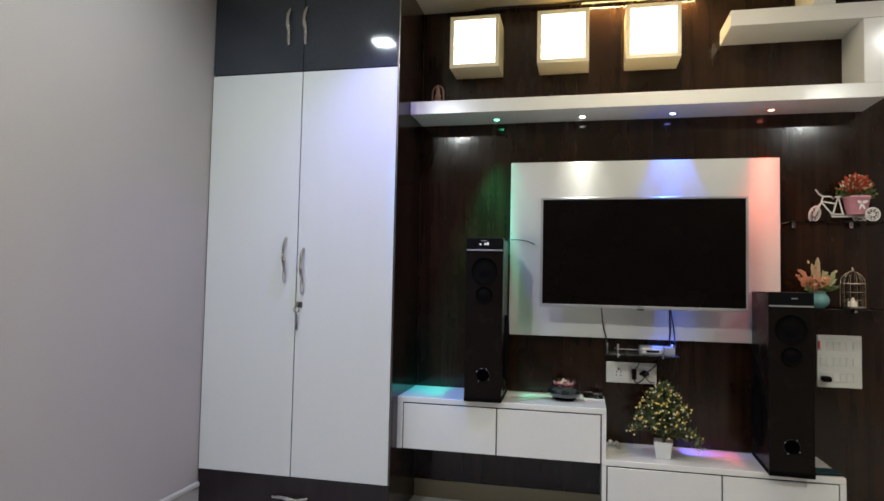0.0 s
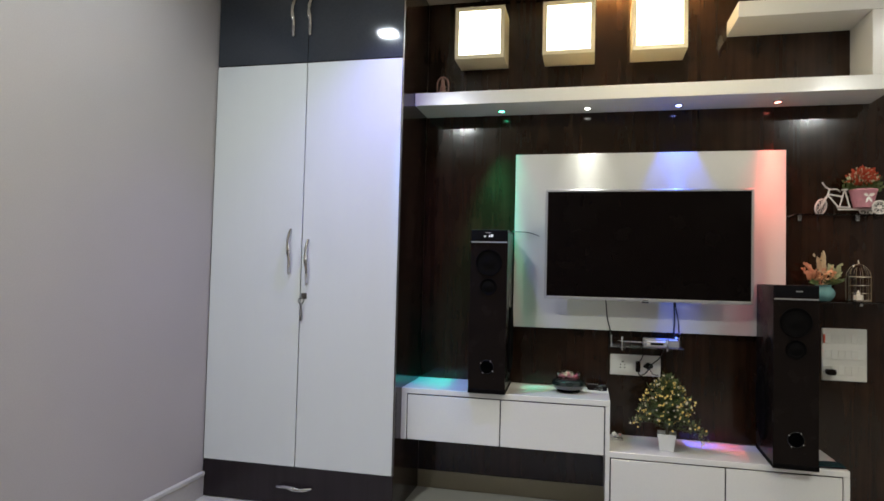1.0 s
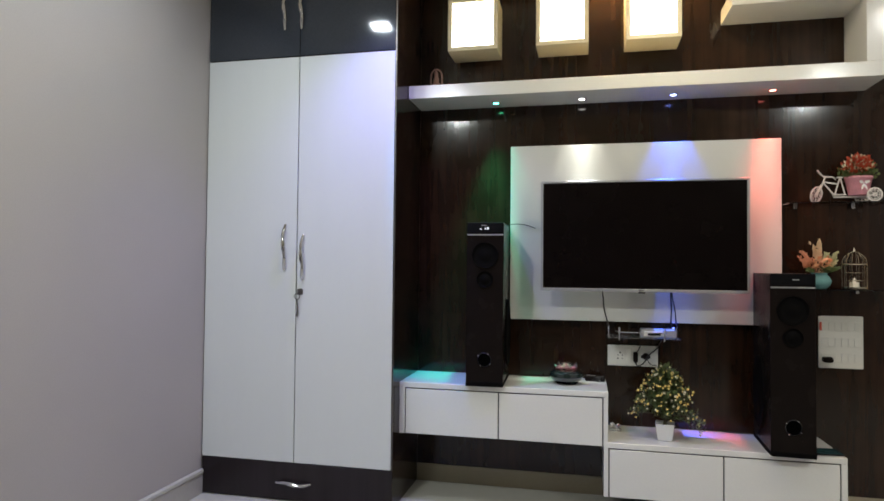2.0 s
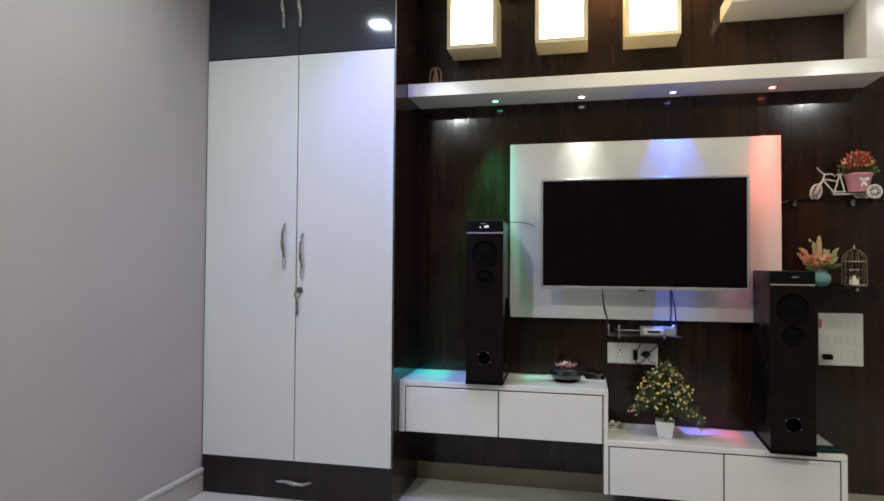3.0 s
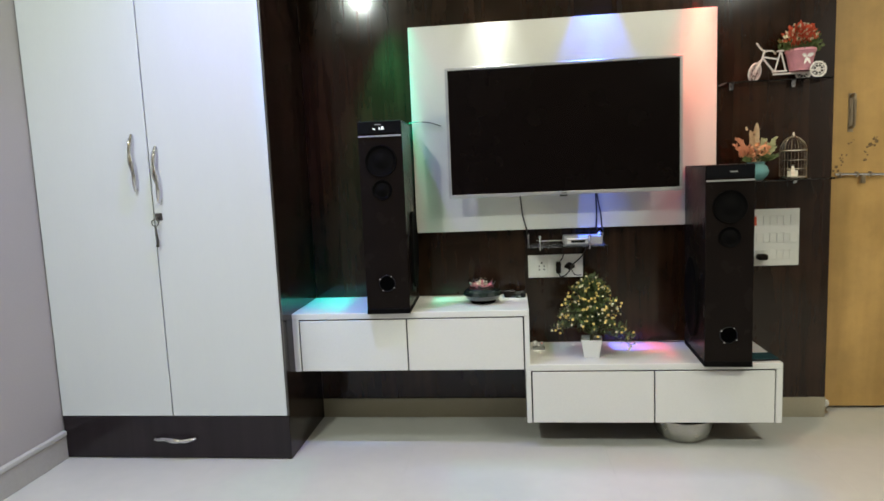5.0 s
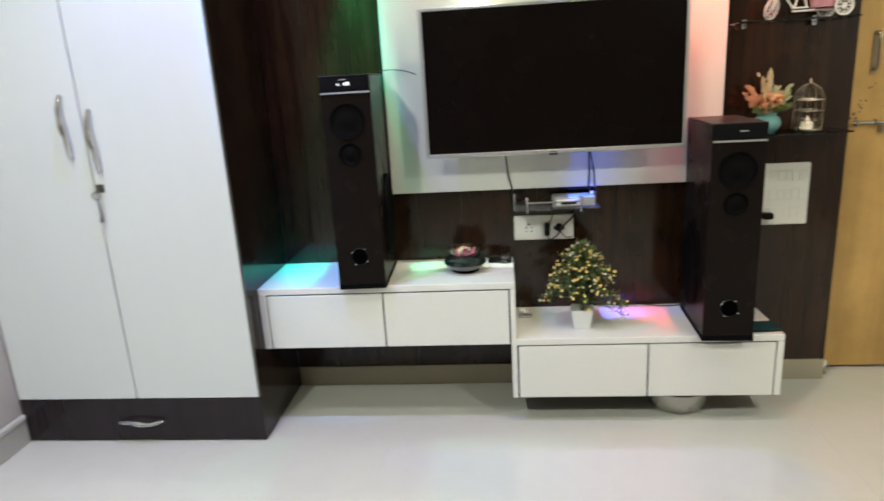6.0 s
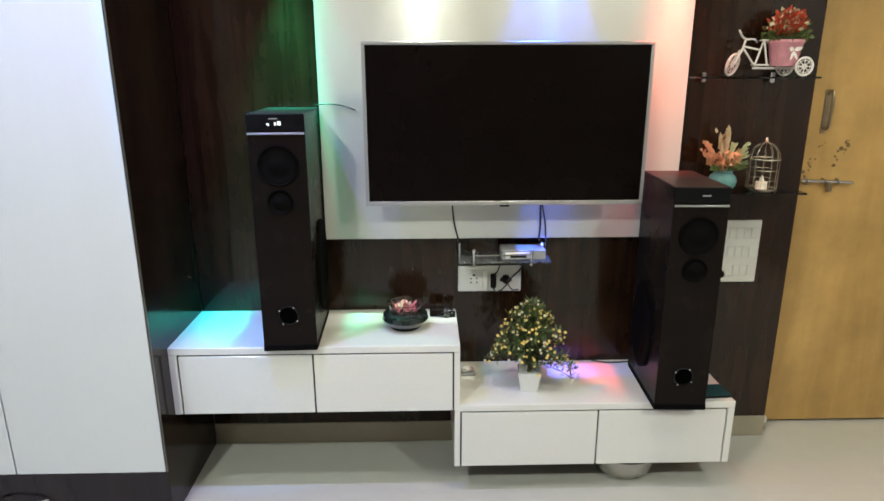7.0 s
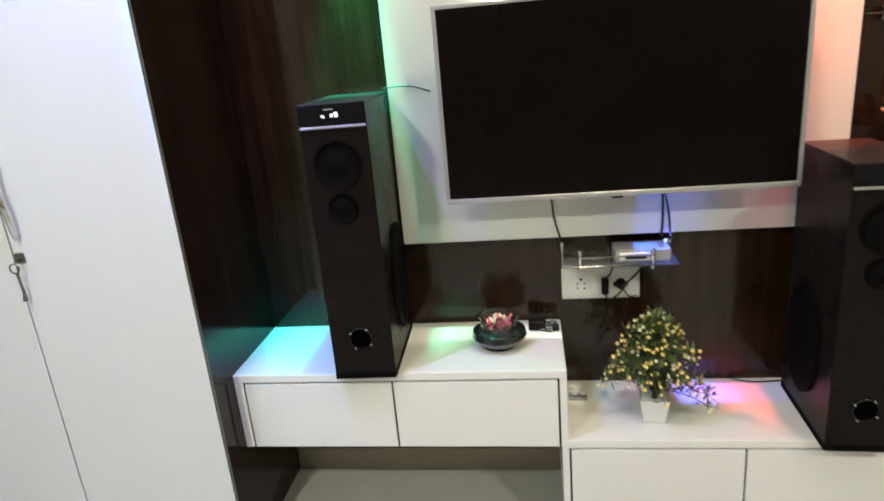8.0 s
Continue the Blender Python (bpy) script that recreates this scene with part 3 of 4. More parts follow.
# ---- tower speakers ----
def build_speaker():
    """Origin on the floor of the case, at the middle of its front; the front faces -y."""
    w, d, h = 0.176, 0.345, 0.779
    t = thing("tower_speaker", (0, 0, 0), "tall slim black tower speaker standing on white drawer unit", "speaker", "pair of tower speakers")
    part("case", box(-w / 2, w / 2, 0, d, 0.004, h - 0.0045, 0.002), BLACK, t, "black vinyl case")
    # added plate: brightness from the spot above is put into its colour
    part("top_cap", box(-w / 2 + 0.0005, w / 2 - 0.0005, 0.0008, d - 0.0005, h - 0.0043, h, 0.0015), TOPLIFT, t, "thin added top plate, coloured lighter to look lit by the spot")
    part("plinth", box(-w / 2 - 0.001, w / 2 + 0.001, -0.002, d, 0, 0.022, 0.002), BLACKMATT, t)
    part("top_panel", box(-w / 2 + 0.002, w / 2 - 0.002, -0.004, 0.0005, 0.730, h - 0.002, 0.001), BLACKGLOSS, t, "glossy control panel")
    part("trim_strip", box(-w / 2 + 0.002, w / 2 - 0.002, -0.005, 0.0005, 0.716, 0.7225, 0.001), SILVER, t, "silver trim line")
    for z, r in ((0.621, 0.057), (0.506, 0.036)):
        dr = part("driver", turned([(r * 0.94, 0), (r, 0.004), (r * 1.08, 0.006), (r * 1.12, 0.003), (r * 1.12, 0)], (0, 0, z), 40, (0, -1, 0)), BLACKMATT, t, "round black driver", True)
        part("cone", turned([(0, 0.0085), (r * 0.3, 0.0065), (r * 0.45, 0.0035), (r * 0.8, 0.001), (r * 0.93, 0.004)], (0, 0, z), 36, (0, -1, 0)), BLACKMATT, dr, "", True)
    pr = part("port", turned([(0.0285, 0.0005), (0.029, 0.004), (0.031, 0.0045), (0.034, 0.002), (0.034, 0)], (0.0, 0, 0.127), 32, (0, -1, 0)), BLACKGLOSS, t, "round bass port", True)
    part("throat", turned([(0, 0.001), (0.0285, 0.0012)], (0.0, 0, 0.127), 24, (0, -1, 0)), HOLE, pr, "dark opening")
    for a in (45, 135, 225, 315):
        c, s = math.cos(radians(a + 12)), math.sin(radians(a + 12))
        part("screw", turned([(0.0035, 0), (0.003, 0.007), (0, 0.008)], (0.0335 * c, 0, 0.127 + 0.0335 * s), 8, (0, -1, 0)), CHROME, pr, "", True)
    return t


sl = build_speaker()
sr = copy_thing(sl, Matrix.Translation((0.910, 2.733, 0.3595)) @ Matrix.Rotation(radians(-2.5), 4, "Z"))
sl.matrix_basis = Matrix.Translation((-0.417, 2.757, 0.5885)) @ Matrix.Rotation(radians(2.0), 4, "Z")
ORIGIN[sl] = Vector((0, 0, 0))
ORIGIN[sr] = Vector((0, 0, 0))
# large oval woofers on the inner sides
for owner, side in ((sl, 1), (sr, -1)):
    b = turned([(0.0, 0.004), (0.07, 0.004), (0.085, 0.012), (0.094, 0.008), (0.094, 0)], (0, 0, 0), 44, (side, 0, 0))
    for v in b.verts:
        v.co = Vector((side * 0.088 + v.co.x, 0.200 + v.co.y * 1.2, 0.240 + v.co.z * 1.75))
    part("side_woofer", b, BLACKMATT, owner, "oval side woofer grille", True)
# the lit display of one speaker
ds = part("display", box(-0.030, 0.022, -0.0052, -0.0038, 0.741, 0.757), BLACKGLOSS, sl, "small lit display")
for x0, x1, z0, z1 in ((-0.026, -0.018, 0.746, 0.750), (-0.002, 0.005, 0.744, 0.753), (0.008, 0.018, 0.744, 0.756), (-0.022, -0.016, 0.743, 0.746)):
    part("digit", box(x0, x1, -0.006, -0.0051, z0, z1), LEDWHITE, ds)
part("maker_mark", box(-0.018, 0.008, -0.0055, -0.004, 0.762, 0.7655), GREYPLASTIC, sl)
part("maker_mark", box(-0.002, 0.024, -0.0055, -0.004, 0.750, 0.7545), GREYPLASTIC, sr)


# ---- drawer units ----
def build_drawer_unit(x0, x1, z0, z1, side_left, side_right, seam, label):
    u = thing("drawer_unit", ((x0 + x1) / 2, 2.96, z0), label, "drawer unit", "floating drawer units")
    y0, y1, th = CAB_Y, LAM - 0.001, 0.026
    part("top_board", box(x0, x1, y0, y1, z1 - th, z1, 0.002), GLOSSWHITE, u, "white top board")
    part("side_board", box(x0, x0 + side_left, y0 + 0.0005, y1, z0, z1 - th - 0.0004, 0.0015), GLOSSWHITE, u)
    part("side_board", box(x1 - side_right, x1, y0 + 0.0005, y1, z0, z1 - th - 0.0004, 0.0015), GLOSSWHITE, u)
    # shade below the unit and between its fronts, as near-black boards
    part("bottom", box(x0 + side_left, x1 - side_right, y0 + 0.012, y1, z0, z0 + 0.012), EDGESHADE, u, "underside board with its shade put into the colour")
    part("recess", box(x0 + side_left + 0.0005, x1 - side_right - 0.0005, y0 + 0.010, y0 + 0.014, z0 + 0.0125, z1 - th - 0.0005), EDGESHADE, u)
    g = 0.006
    for a, c in ((x0 + side_left + g, seam - 0.003), (seam + 0.003, x1 - side_right - g)):
        part("drawer_front", box(a, c, y0 - 0.001, y0 + 0.0095, z0 + 0.002, z1 - th - g, 0.0012), GLOSSWHITE, u, "plain white drawer front")


build_drawer_unit(-0.844, 0.152, 0.338, 0.588, 0.030, 0.020, -0.352, "white wall-hung drawer unit with two drawers, the higher one")
build_drawer_unit(0.1535 - 0.02, 1.134, 0.112, 0.3589, 0.020, 0.024, 0.645, "white wall-hung drawer unit with two drawers, the lower one")


# ---- things on the upper drawer unit ----
TOP_A, TOP_B = 0.588, 0.3589


def build_glass_bowl(x, y, z):
    t = thing("glass_bowl", (x, y, z), "squat dark glass bowl with pink dried petals on white unit", "bowl")
    part("base", turned([(0, 0.001), (0.050, 0), (0.058, 0.007), (0.044, 0.012)], (x, y, z), 36), GLASS, t, "clear glass foot", True)
    part("body", turned([(0.036, 0.011), (0.072, 0.020), (0.084, 0.038), (0.080, 0.054), (0.064, 0.065), (0.054, 0.067), (0, 0.065)], (x, y, z), 40), DARKGLASS, t, "dark glossy rounded body", True)
    part("neck", turned([(0.058, 0.0665), (0.056, 0.076), (0.060, 0.092), (0.066, 0.098), (0.063, 0.099), (0.057, 0.092), (0.053, 0.077), (0.055, 0.068)], (x, y, z), 40), GLASS, t, "clear glass neck", True)
    rnd = random.Random(3)
    b = bmesh.new()
    for k in range(60):
        a, r = rnd.uniform(0, 6.28), 0.046 * math.sqrt(rnd.random())
        at = Vector((x + r * math.cos(a), y + r * math.sin(a), z + 0.068 + rnd.uniform(0, 0.014)))
        leaf(b, at, (rnd.uniform(-1, 1), rnd.uniform(-1, 1), rnd.uniform(-0.2, 0.2)), (0.1, 0.2, 1), rnd.uniform(0.012, 0.021), rnd.uniform(0.011, 0.017), 0.6)
    p = part("petals", b, PETAL, t, "pink and red dried petals")
    b = bmesh.new()
    for k in range(16):
        a, r = rnd.uniform(0, 6.28), 0.036 * math.sqrt(rnd.random())
        leaf(b, (x + r * math.cos(a), y + r * math.sin(a), z + 0.080), (rnd.uniform(-1, 1), rnd.uniform(-1, 1), 0.2), (0.1, 0.2, 1), 0.018, 0.012, 0.5)
    part("pale_petals", b, CREAM, t, "pale dried petals")


build_glass_bowl(-0.040, 2.955, TOP_A)


def build_adapter(x, y, z):
    t = thing("power_adapter", (x, y, z), "black power adapter with coiled cable on white unit", "adapter")
    part("block", box(x - 0.035, x + 0.02, y - 0.02, y + 0.02, z, z + 0.032, 0.005), BLACK, t)
    rnd = random.Random(17)
    for k in range(4):
        a0, rx, ry = rnd.uniform(0, 6.28), rnd.uniform(0.018, 0.034), rnd.uniform(0.012, 0.024)
        loop = [(x + 0.022 + rx * math.cos(a0 + a), y - 0.004 + ry * math.sin(a0 + a), z + 0.0035 + 0.006 * k + 0.004 * math.sin(2 * a)) for a in (0, 0.9, 1.8, 2.7, 3.6, 4.5, 5.4)]
        part("cable", tube(curve(loop, 4), 0.0032, 6), RUBBER, t, "", True)
    part("plug", box(x + 0.04, x + 0.062, y - 0.028, y - 0.006, z, z + 0.022, 0.004), BLACKGLOSS, t)


build_adapter(0.084, 3.065, TOP_A)
ad = thing("antenna_wire", (-0.33, 3.085, 1.375), "thin black aerial wire trailing from speaker top", "cable")
part("wire", tube(curve([(-0.345, 3.06, 1.3765), (-0.30, 3.066, 1.380), (-0.25, 3.07, 1.374), (-0.205, 3.075, 1.358)], 6), 0.0022, 6), RUBBER, ad, "", True)


# ---- things on the lower drawer unit ----
def build_plant(x, y, z):
    t = thing("artificial_plant", (x, y, z), "bushy artificial plant with yellow buds in white square pot", "plant")
    b = bmesh.new()
    bmesh.ops.create_cone(b, cap_ends=True, segments=4, radius1=0.043, radius2=0.060, depth=0.080)
    bmesh.ops.rotate(b, matrix=Matrix.Rotation(radians(45 - 7), 3, "Z"), verts=b.verts)
    bmesh.ops.translate(b, vec=(x, y, z + 0.040), verts=b.verts)
    up = [f for f in b.faces if f.normal.z > 0.9]
    bmesh.ops.inset_region(b, faces=up, thickness=0.006)
    bmesh.ops.translate(b, vec=(0, 0, -0.012), verts=up[0].verts)
    bmesh.ops.bevel(b, geom=b.edges[:], offset=0.002, segments=2, affect="EDGES")
    part("pot", b, POTWHITE, t, "small white square ceramic pot")
    part("stem", tube(curve([(x, y, z + 0.066), (x + 0.004, y, z + 0.11), (x - 0.002, y, z + 0.17), (x, y, z + 0.25)], 5), [0.009] * 6 + [0.006] * 6 + [0.003] * 4, 8), STEM, t, "brown stem", True)
    rnd = random.Random(11)
    twigs, leaves = bmesh.new(), bmesh.new()
    shapes = []
    for mat in (YELLOW, CREAM, YELLOW):
        b = bmesh.new()
        blob(b, (0, 0, 0), 0.0046, len(shapes))
        shapes.append(mesh_of(b, "bud", mat, True))
    for k in range(96):
        u = k / 95
        az = k * 2.399 + rnd.uniform(-0.3, 0.3)
        h = 0.092 + 0.240 * u
        reach = (0.152 * (1 - u) ** 0.70 + 0.012) * rnd.uniform(0.70, 1.06)
        z0 = 0.088 + 0.15 * u
        tip = Vector((x + reach * math.cos(az), y + reach * math.sin(az) * 0.85, z + h + rnd.uniform(-0.012, 0.024)))
        if math.cos(az) > 0.75 and u < 0.3:
            tip += Vector((0.018, 0, -0.038))
        elif math.sin(az) < -0.2 and u < 0.35:
            tip += Vector((0, 0.012, 0.034))
        mid = Vector((x, y, z + z0)).lerp(tip, 0.5) + Vector((0, 0, 0.016))
        line = curve([(x, y, z + z0), mid, tip], 5)
        tube(line, 0.0011, 4, bm=twigs)
        for p in line[1:]:
            for j in range(4):
                w = Vector((rnd.uniform(-1, 1), rnd.uniform(-1, 1), rnd.uniform(-0.3, 1.0)))
                leaf(leaves, p + w * 0.005, w, (0.2, 0.1, 1), rnd.uniform(0.016, 0.031), rnd.uniform(0.004, 0.008), 0.2)
        for j in range(2 + k % 2):
            q = tip + Vector((rnd.uniform(-0.018, 0.018), rnd.uniform(-0.018, 0.018), rnd.uniform(-0.022, 0.016)))
            tube([tip.lerp(line[-3], 0.6), q], 0.0008, 3, bm=twigs)
            bud = new("bud", shapes[rnd.randrange(3)])
            bud.parent, bud.location = t, q - ORIGIN[t]
            bud.scale = [rnd.uniform(0.9, 1.5)] * 3
    tagged(part("twig", twigs, STEM, t, "thin brown twigs"), kind="stuff")
    tagged(part("leaves", leaves, LEAF, t, "small dark green leaves"), kind="stuff")


build_plant(0.413, 2.905, TOP_B)


def build_crystal(x, y, z):
    t = thing("crystal_ornament", (x, y, z), "small clear crystal ornament on white unit", "ornament")
    part("base", box(x - 0.028, x + 0.028, y - 0.016, y + 0.016, z, z + 0.010, 0.002), CRYSTAL, t)
    for dx, h in ((-0.014, 0.030), (0.013, 0.026)):
        b = bmesh.new()
        blob(b, (x + dx, y, z + 0.010 + h * 0.5), h * 0.5, dx)
        part("figure", b, CRYSTAL, t)
    b = bmesh.new()
    blob(b, (x + 0.013, y - 0.012, z + 0.030), 0.004, 2)
    part("bead", b, PETAL, t, "tiny red bead")


build_crystal(0.196, 3.02, TOP_B)


def build_tablet(x, y, z):
    t = thing("mobile_phone", (x, y, z), "dark teal mobile phone lying flat beside the speaker", "phone")
    m = Matrix.Translation((x, y, z)) @ Matrix.Rotation(radians(4), 4, "Z")
    for name, mat, b in (("body", BLACKGLOSS, box(-0.058, 0.058, -0.044, 0.044, 0, 0.010, 0.003)), ("screen", TABLET, box(-0.057, 0.057, -0.043, 0.043, 0.0091, 0.0106, 0.001))):
        bmesh.ops.transform(b, matrix=m, verts=b.verts)
        part(name, b, mat, t)


build_tablet(1.069, 2.850, TOP_B)
wt = thing("loose_cable", (0.86, 3.09, TOP_B), "thin black cable behind the speaker on white unit", "cable")
part("wire", tube(curve([(0.70, 3.125, TOP_B + 0.003), (0.76, 3.10, TOP_B + 0.006), (0.84, 3.11, TOP_B + 0.003), (0.93, 3.12, TOP_B + 0.004)], 6), 0.0025, 6), RUBBER, wt, "", True)

# ---- under the units ----
sb = thing("steel_bowl", (0.79, 2.945, 0), "plain steel bowl standing on the floor under white unit", "bowl")
part("wall", turned([(0, 0.003), (0.082, 0), (0.108, 0.022), (0.124, 0.060), (0.128, 0.097), (0.134, 0.098), (0.133, 0.101), (0.124, 0.100), (0.120, 0.060), (0.104, 0.026), (0.08, 0.006), (0, 0.006)], (0.79, 2.930, 0), 44), STEEL, sb, "", True)

# ---- socket, set-top box and its shelf ----
def build_socket(x0, x1, z0, z1):
    y = LAM
    t = thing("socket_plate", ((x0 + x1) / 2, y - 0.006, z0), "white wall socket plate with black plug and cables", "socket")
    part("plate", box(x0, x1, y - 0.010, y - 0.0005, z0, z1, 0.003), PLASTIC, t)
    zc = (z0 + z1) / 2
    s = part("socket", box(x0 + 0.034, x0 + 0.088, y - 0.0125, y - 0.0098, z0 + 0.012, z1 - 0.012, 0.002), PLASTIC, t, "five-pin socket")
    for dx, dz, r in ((0, 0.016, 0.0045), (-0.011, 0.002, 0.0032), (0.011, 0.002, 0.0032), (-0.011, -0.014, 0.0032), (0.011, -0.014, 0.0032)):
        part("pin_hole", turned([(0, 0.0006), (r, 0.0005), (r, 0)], (x0 + 0.061, y - 0.0125, zc + dz), 10, (0, -1, 0)), BLACKMATT, s)
        s.children[-1].location.x += dx
    part("rocker", box(x0 + 0.094, x0 + 0.118, y - 0.015, y - 0.0098, z0 + 0.014, z1 - 0.014, 0.002), PLASTIC, t)
    part("adapter", box(x0 + 0.124, x0 + 0.146, y - 0.040, y - 0.0099, zc - 0.030, zc + 0.022, 0.004), BLACK, t, "black plug-in adapter")
    part("second_socket", box(x0 + 0.155, x0 + 0.215, y - 0.0125, y - 0.0098, z0 + 0.012, z1 - 0.012, 0.002), PLASTIC, t)
    g = turned([(0.017, 0), (0.016, 0.018), (0.009, 0.030), (0, 0.030)], (x0 + 0.185, y - 0.0125, zc), 20, (0, -1, 0))
    box(x0 + 0.162, x0 + 0.208, y - 0.020, y - 0.0126, zc - 0.010, zc + 0.006, 0.003, g)
    part("plug", g, BLACK, t, "round black plug", True)
    part("cable", tube(curve([(x0 + 0.185, y - 0.042, zc), (x0 + 0.205, y - 0.046, zc + 0.018), (x0 + 0.238, y - 0.03, zc + 0.045), (x0 + 0.262, y - 0.012, zc + 0.085)], 6), 0.0036, 6), RUBBER, t, "thick black cable", True)
    part("cable", tube(curve([(x0 + 0.135, y - 0.03, zc - 0.030), (x0 + 0.145, y - 0.032, zc - 0.046), (x0 + 0.168, y - 0.034, zc - 0.036), (x0 + 0.19, y - 0.045, zc - 0.006)], 6), 0.003, 6), RUBBER, t, "", True)
    part("cable", tube(curve([(x0 + 0.142, y - 0.02, zc + 0.022), (x0 + 0.152, y - 0.02, zc + 0.035), (x0 + 0.160, y - 0.018, zc + 0.056)], 6), 0.0025, 6), RUBBER, t, "", True)
    part("cable", tube(curve([(x0 + 0.19, y - 0.03, zc - 0.012), (x0 + 0.208, y - 0.03, zc - 0.038), (x0 + 0.236, y - 0.018, zc - 0.042)], 6), 0.0022, 6), RUBBER, t, "", True)


build_socket(0.161, 0.406, 0.661, 0.765)


def build_acrylic_shelf(x0, x1, y0, z):
    t = thing("acrylic_shelf", ((x0 + x1) / 2, LAM - 0.07, z), "small clear acrylic wall shelf with chrome gallery rail", "shelf")
    pl = part("plate", box(x0, x1, y0, LAM - 0.0005, z, z + 0.006, 0.0015), ACRYLIC, t, "clear acrylic plate")
    rail = []
    for x, yy in ((x0 + 0.008, LAM - 0.03), (x0 + 0.055, y0 + 0.008), (x1 - 0.075, y0 + 0.008), (x1 - 0.008, LAM - 0.03)):
        part("post", turned([(0, -0.012), (0.005, -0.010), (0.006, -0.001), (0.0045, 0.006), (0.0045, 0.040), (0.007, 0.043), (0.007, 0.050), (0, 0.054)], (x, yy, z), 14), CHROME, t, "", True)
        rail.append((x, yy, z + 0.030))
    for a, c in zip(rail, rail[1:]):
        part("rail", tube([a, c], 0.0022, 8), CHROME, t, "", True)


build_acrylic_shelf(0.157, 0.498, 2.998, 0.812)


def build_set_top_box(x0, x1, y0, y1, z):
    t = thing("set_top_box", ((x0 + x1) / 2, (y0 + y1) / 2, z), "small grey set-top box on clear wall shelf, blue light on", "set-top box")
    b = part("body", box(x0, x1, y0, y1, z, z + 0.040, 0.004), GREYPLASTIC, t, "pale grey case")
    part("bezel", box(x0 + 0.012, x0 + 0.104, y0 - 0.003, y0 + 0.001, z + 0.006, z + 0.031, 0.002), PLASTIC, t)
    part("display", box(x0 + 0.030, x0 + 0.090, y0 - 0.0042, y0 - 0.0028, z + 0.011, z + 0.024), BLACKGLOSS, t, "black display window")
    part("indicator", turned([(0, 0.010), (0.004, 0.008), (0.0055, 0.003), (0.0055, 0)], (x1 - 0.004, y1 - 0.02, z + 0.040), 12), LEDBLUE, t, "bright blue light", True)


build_set_top_box(0.316, 0.478, 3.020, 3.105, 0.8182)
spot_lamp("blue_led_glow", (0.487, 3.075, 0.876), (0.40, 3.12, 1.0), 150, 0.8, 0.06, (0.12, 0.14, 1.0), 0.004)
for pts, r in (([(0.128, 3.03, 1.075), (0.135, 3.070, 1.02), (0.142, 3.077, 0.95), (0.157, 3.079, 0.89), (0.160, 3.12, 0.862), (0.17, 3.128, 0.80)], 0.0030),
               ([(0.452, 3.03, 1.075), (0.460, 3.070, 1.02), (0.463, 3.077, 0.94), (0.461, 3.079, 0.89), (0.470, 3.12, 0.87)], 0.0034),
               ([(0.456, 3.03, 1.072), (0.468, 3.070, 1.01), (0.480, 3.077, 0.95), (0.486, 3.079, 0.885), (0.497, 3.12, 0.865)], 0.0028)):
    c = thing("television_cable", pts[-1], "thin black cable hanging below the television", "cable", "television cables")
    part("wire", tube(curve(pts, 6), r, 6), RUBBER, c, "", True)


def build_switch_plate(x0, x1, z0, z1):
    y = LAM
    t = thing("switch_plate", ((x0 + x1) / 2, y - 0.006, z0), "large white switchboard with three rows of switches, charger plugged in", "switchboard")
    part("plate", box(x0, x1, y - 0.011, y - 0.0005, z0, z1, 0.003), PLASTIC, t)
    for row in range(3):
        zc = z1 - 0.050 - row * 0.074
        for k in range(6):
            xc = x0 + 0.026 + k * (x1 - x0 - 0.052) / 5
            s = box(xc - 0.0130, xc + 0.0130, y - 0.0142, y - 0.0108, zc - 0.022, zc + 0.022, 0.0010)
            tilt = 4 if (row * 3 + k * 5) % 4 else -7
            bmesh.ops.rotate(s, cent=(xc, y - 0.012, zc), matrix=Matrix.Rotation(radians(tilt), 3, "X"), verts=s.verts)
            part("switch", s, PLASTIC, t)
    part("indicator", box(x0 + 0.004, x0 + 0.013, y - 0.0165, y - 0.0109, z1 - 0.070, z1 - 0.030, 0.001), REDFLOWER, t, "red indicator switch")
    part("charger", box(x0 + 0.010, x0 + 0.052, y - 0.052, y - 0.0162, z0 + 0.030, z0 + 0.056, 0.006), BLACK, t, "black charger plug")


build_switch_plate(1.135, 1.327, 0.690, 0.938)


# ---- glass corner shelves and ornaments ----
def build_glass_shelf(x0, x1, y0, z, shade=True):
    t = thing("glass_shelf", ((x0 + x1) / 2, LAM - 0.07, z), "smoked glass wall shelf on small chrome clips", "shelf", "glass shelves")
    pane = part("pane", box(x0, x1, y0, LAM - 0.0005, z - 0.007, z, 0.0015), SMOKED, t, "smoked glass pane")
    pane.visible_shadow = shade
    for x in (x0 + 0.062, x1 - 0.105):
        part("clip", box(x - 0.009, x + 0.009, LAM - 0.030, LAM, z - 0.022, z + 0.013, 0.003), CHROME, t, "chrome clip")


build_glass_shelf(0.972, 1.388, 2.990, 1.470, False)
build_glass_shelf(0.972, 1.402, 2.990, 1.068)


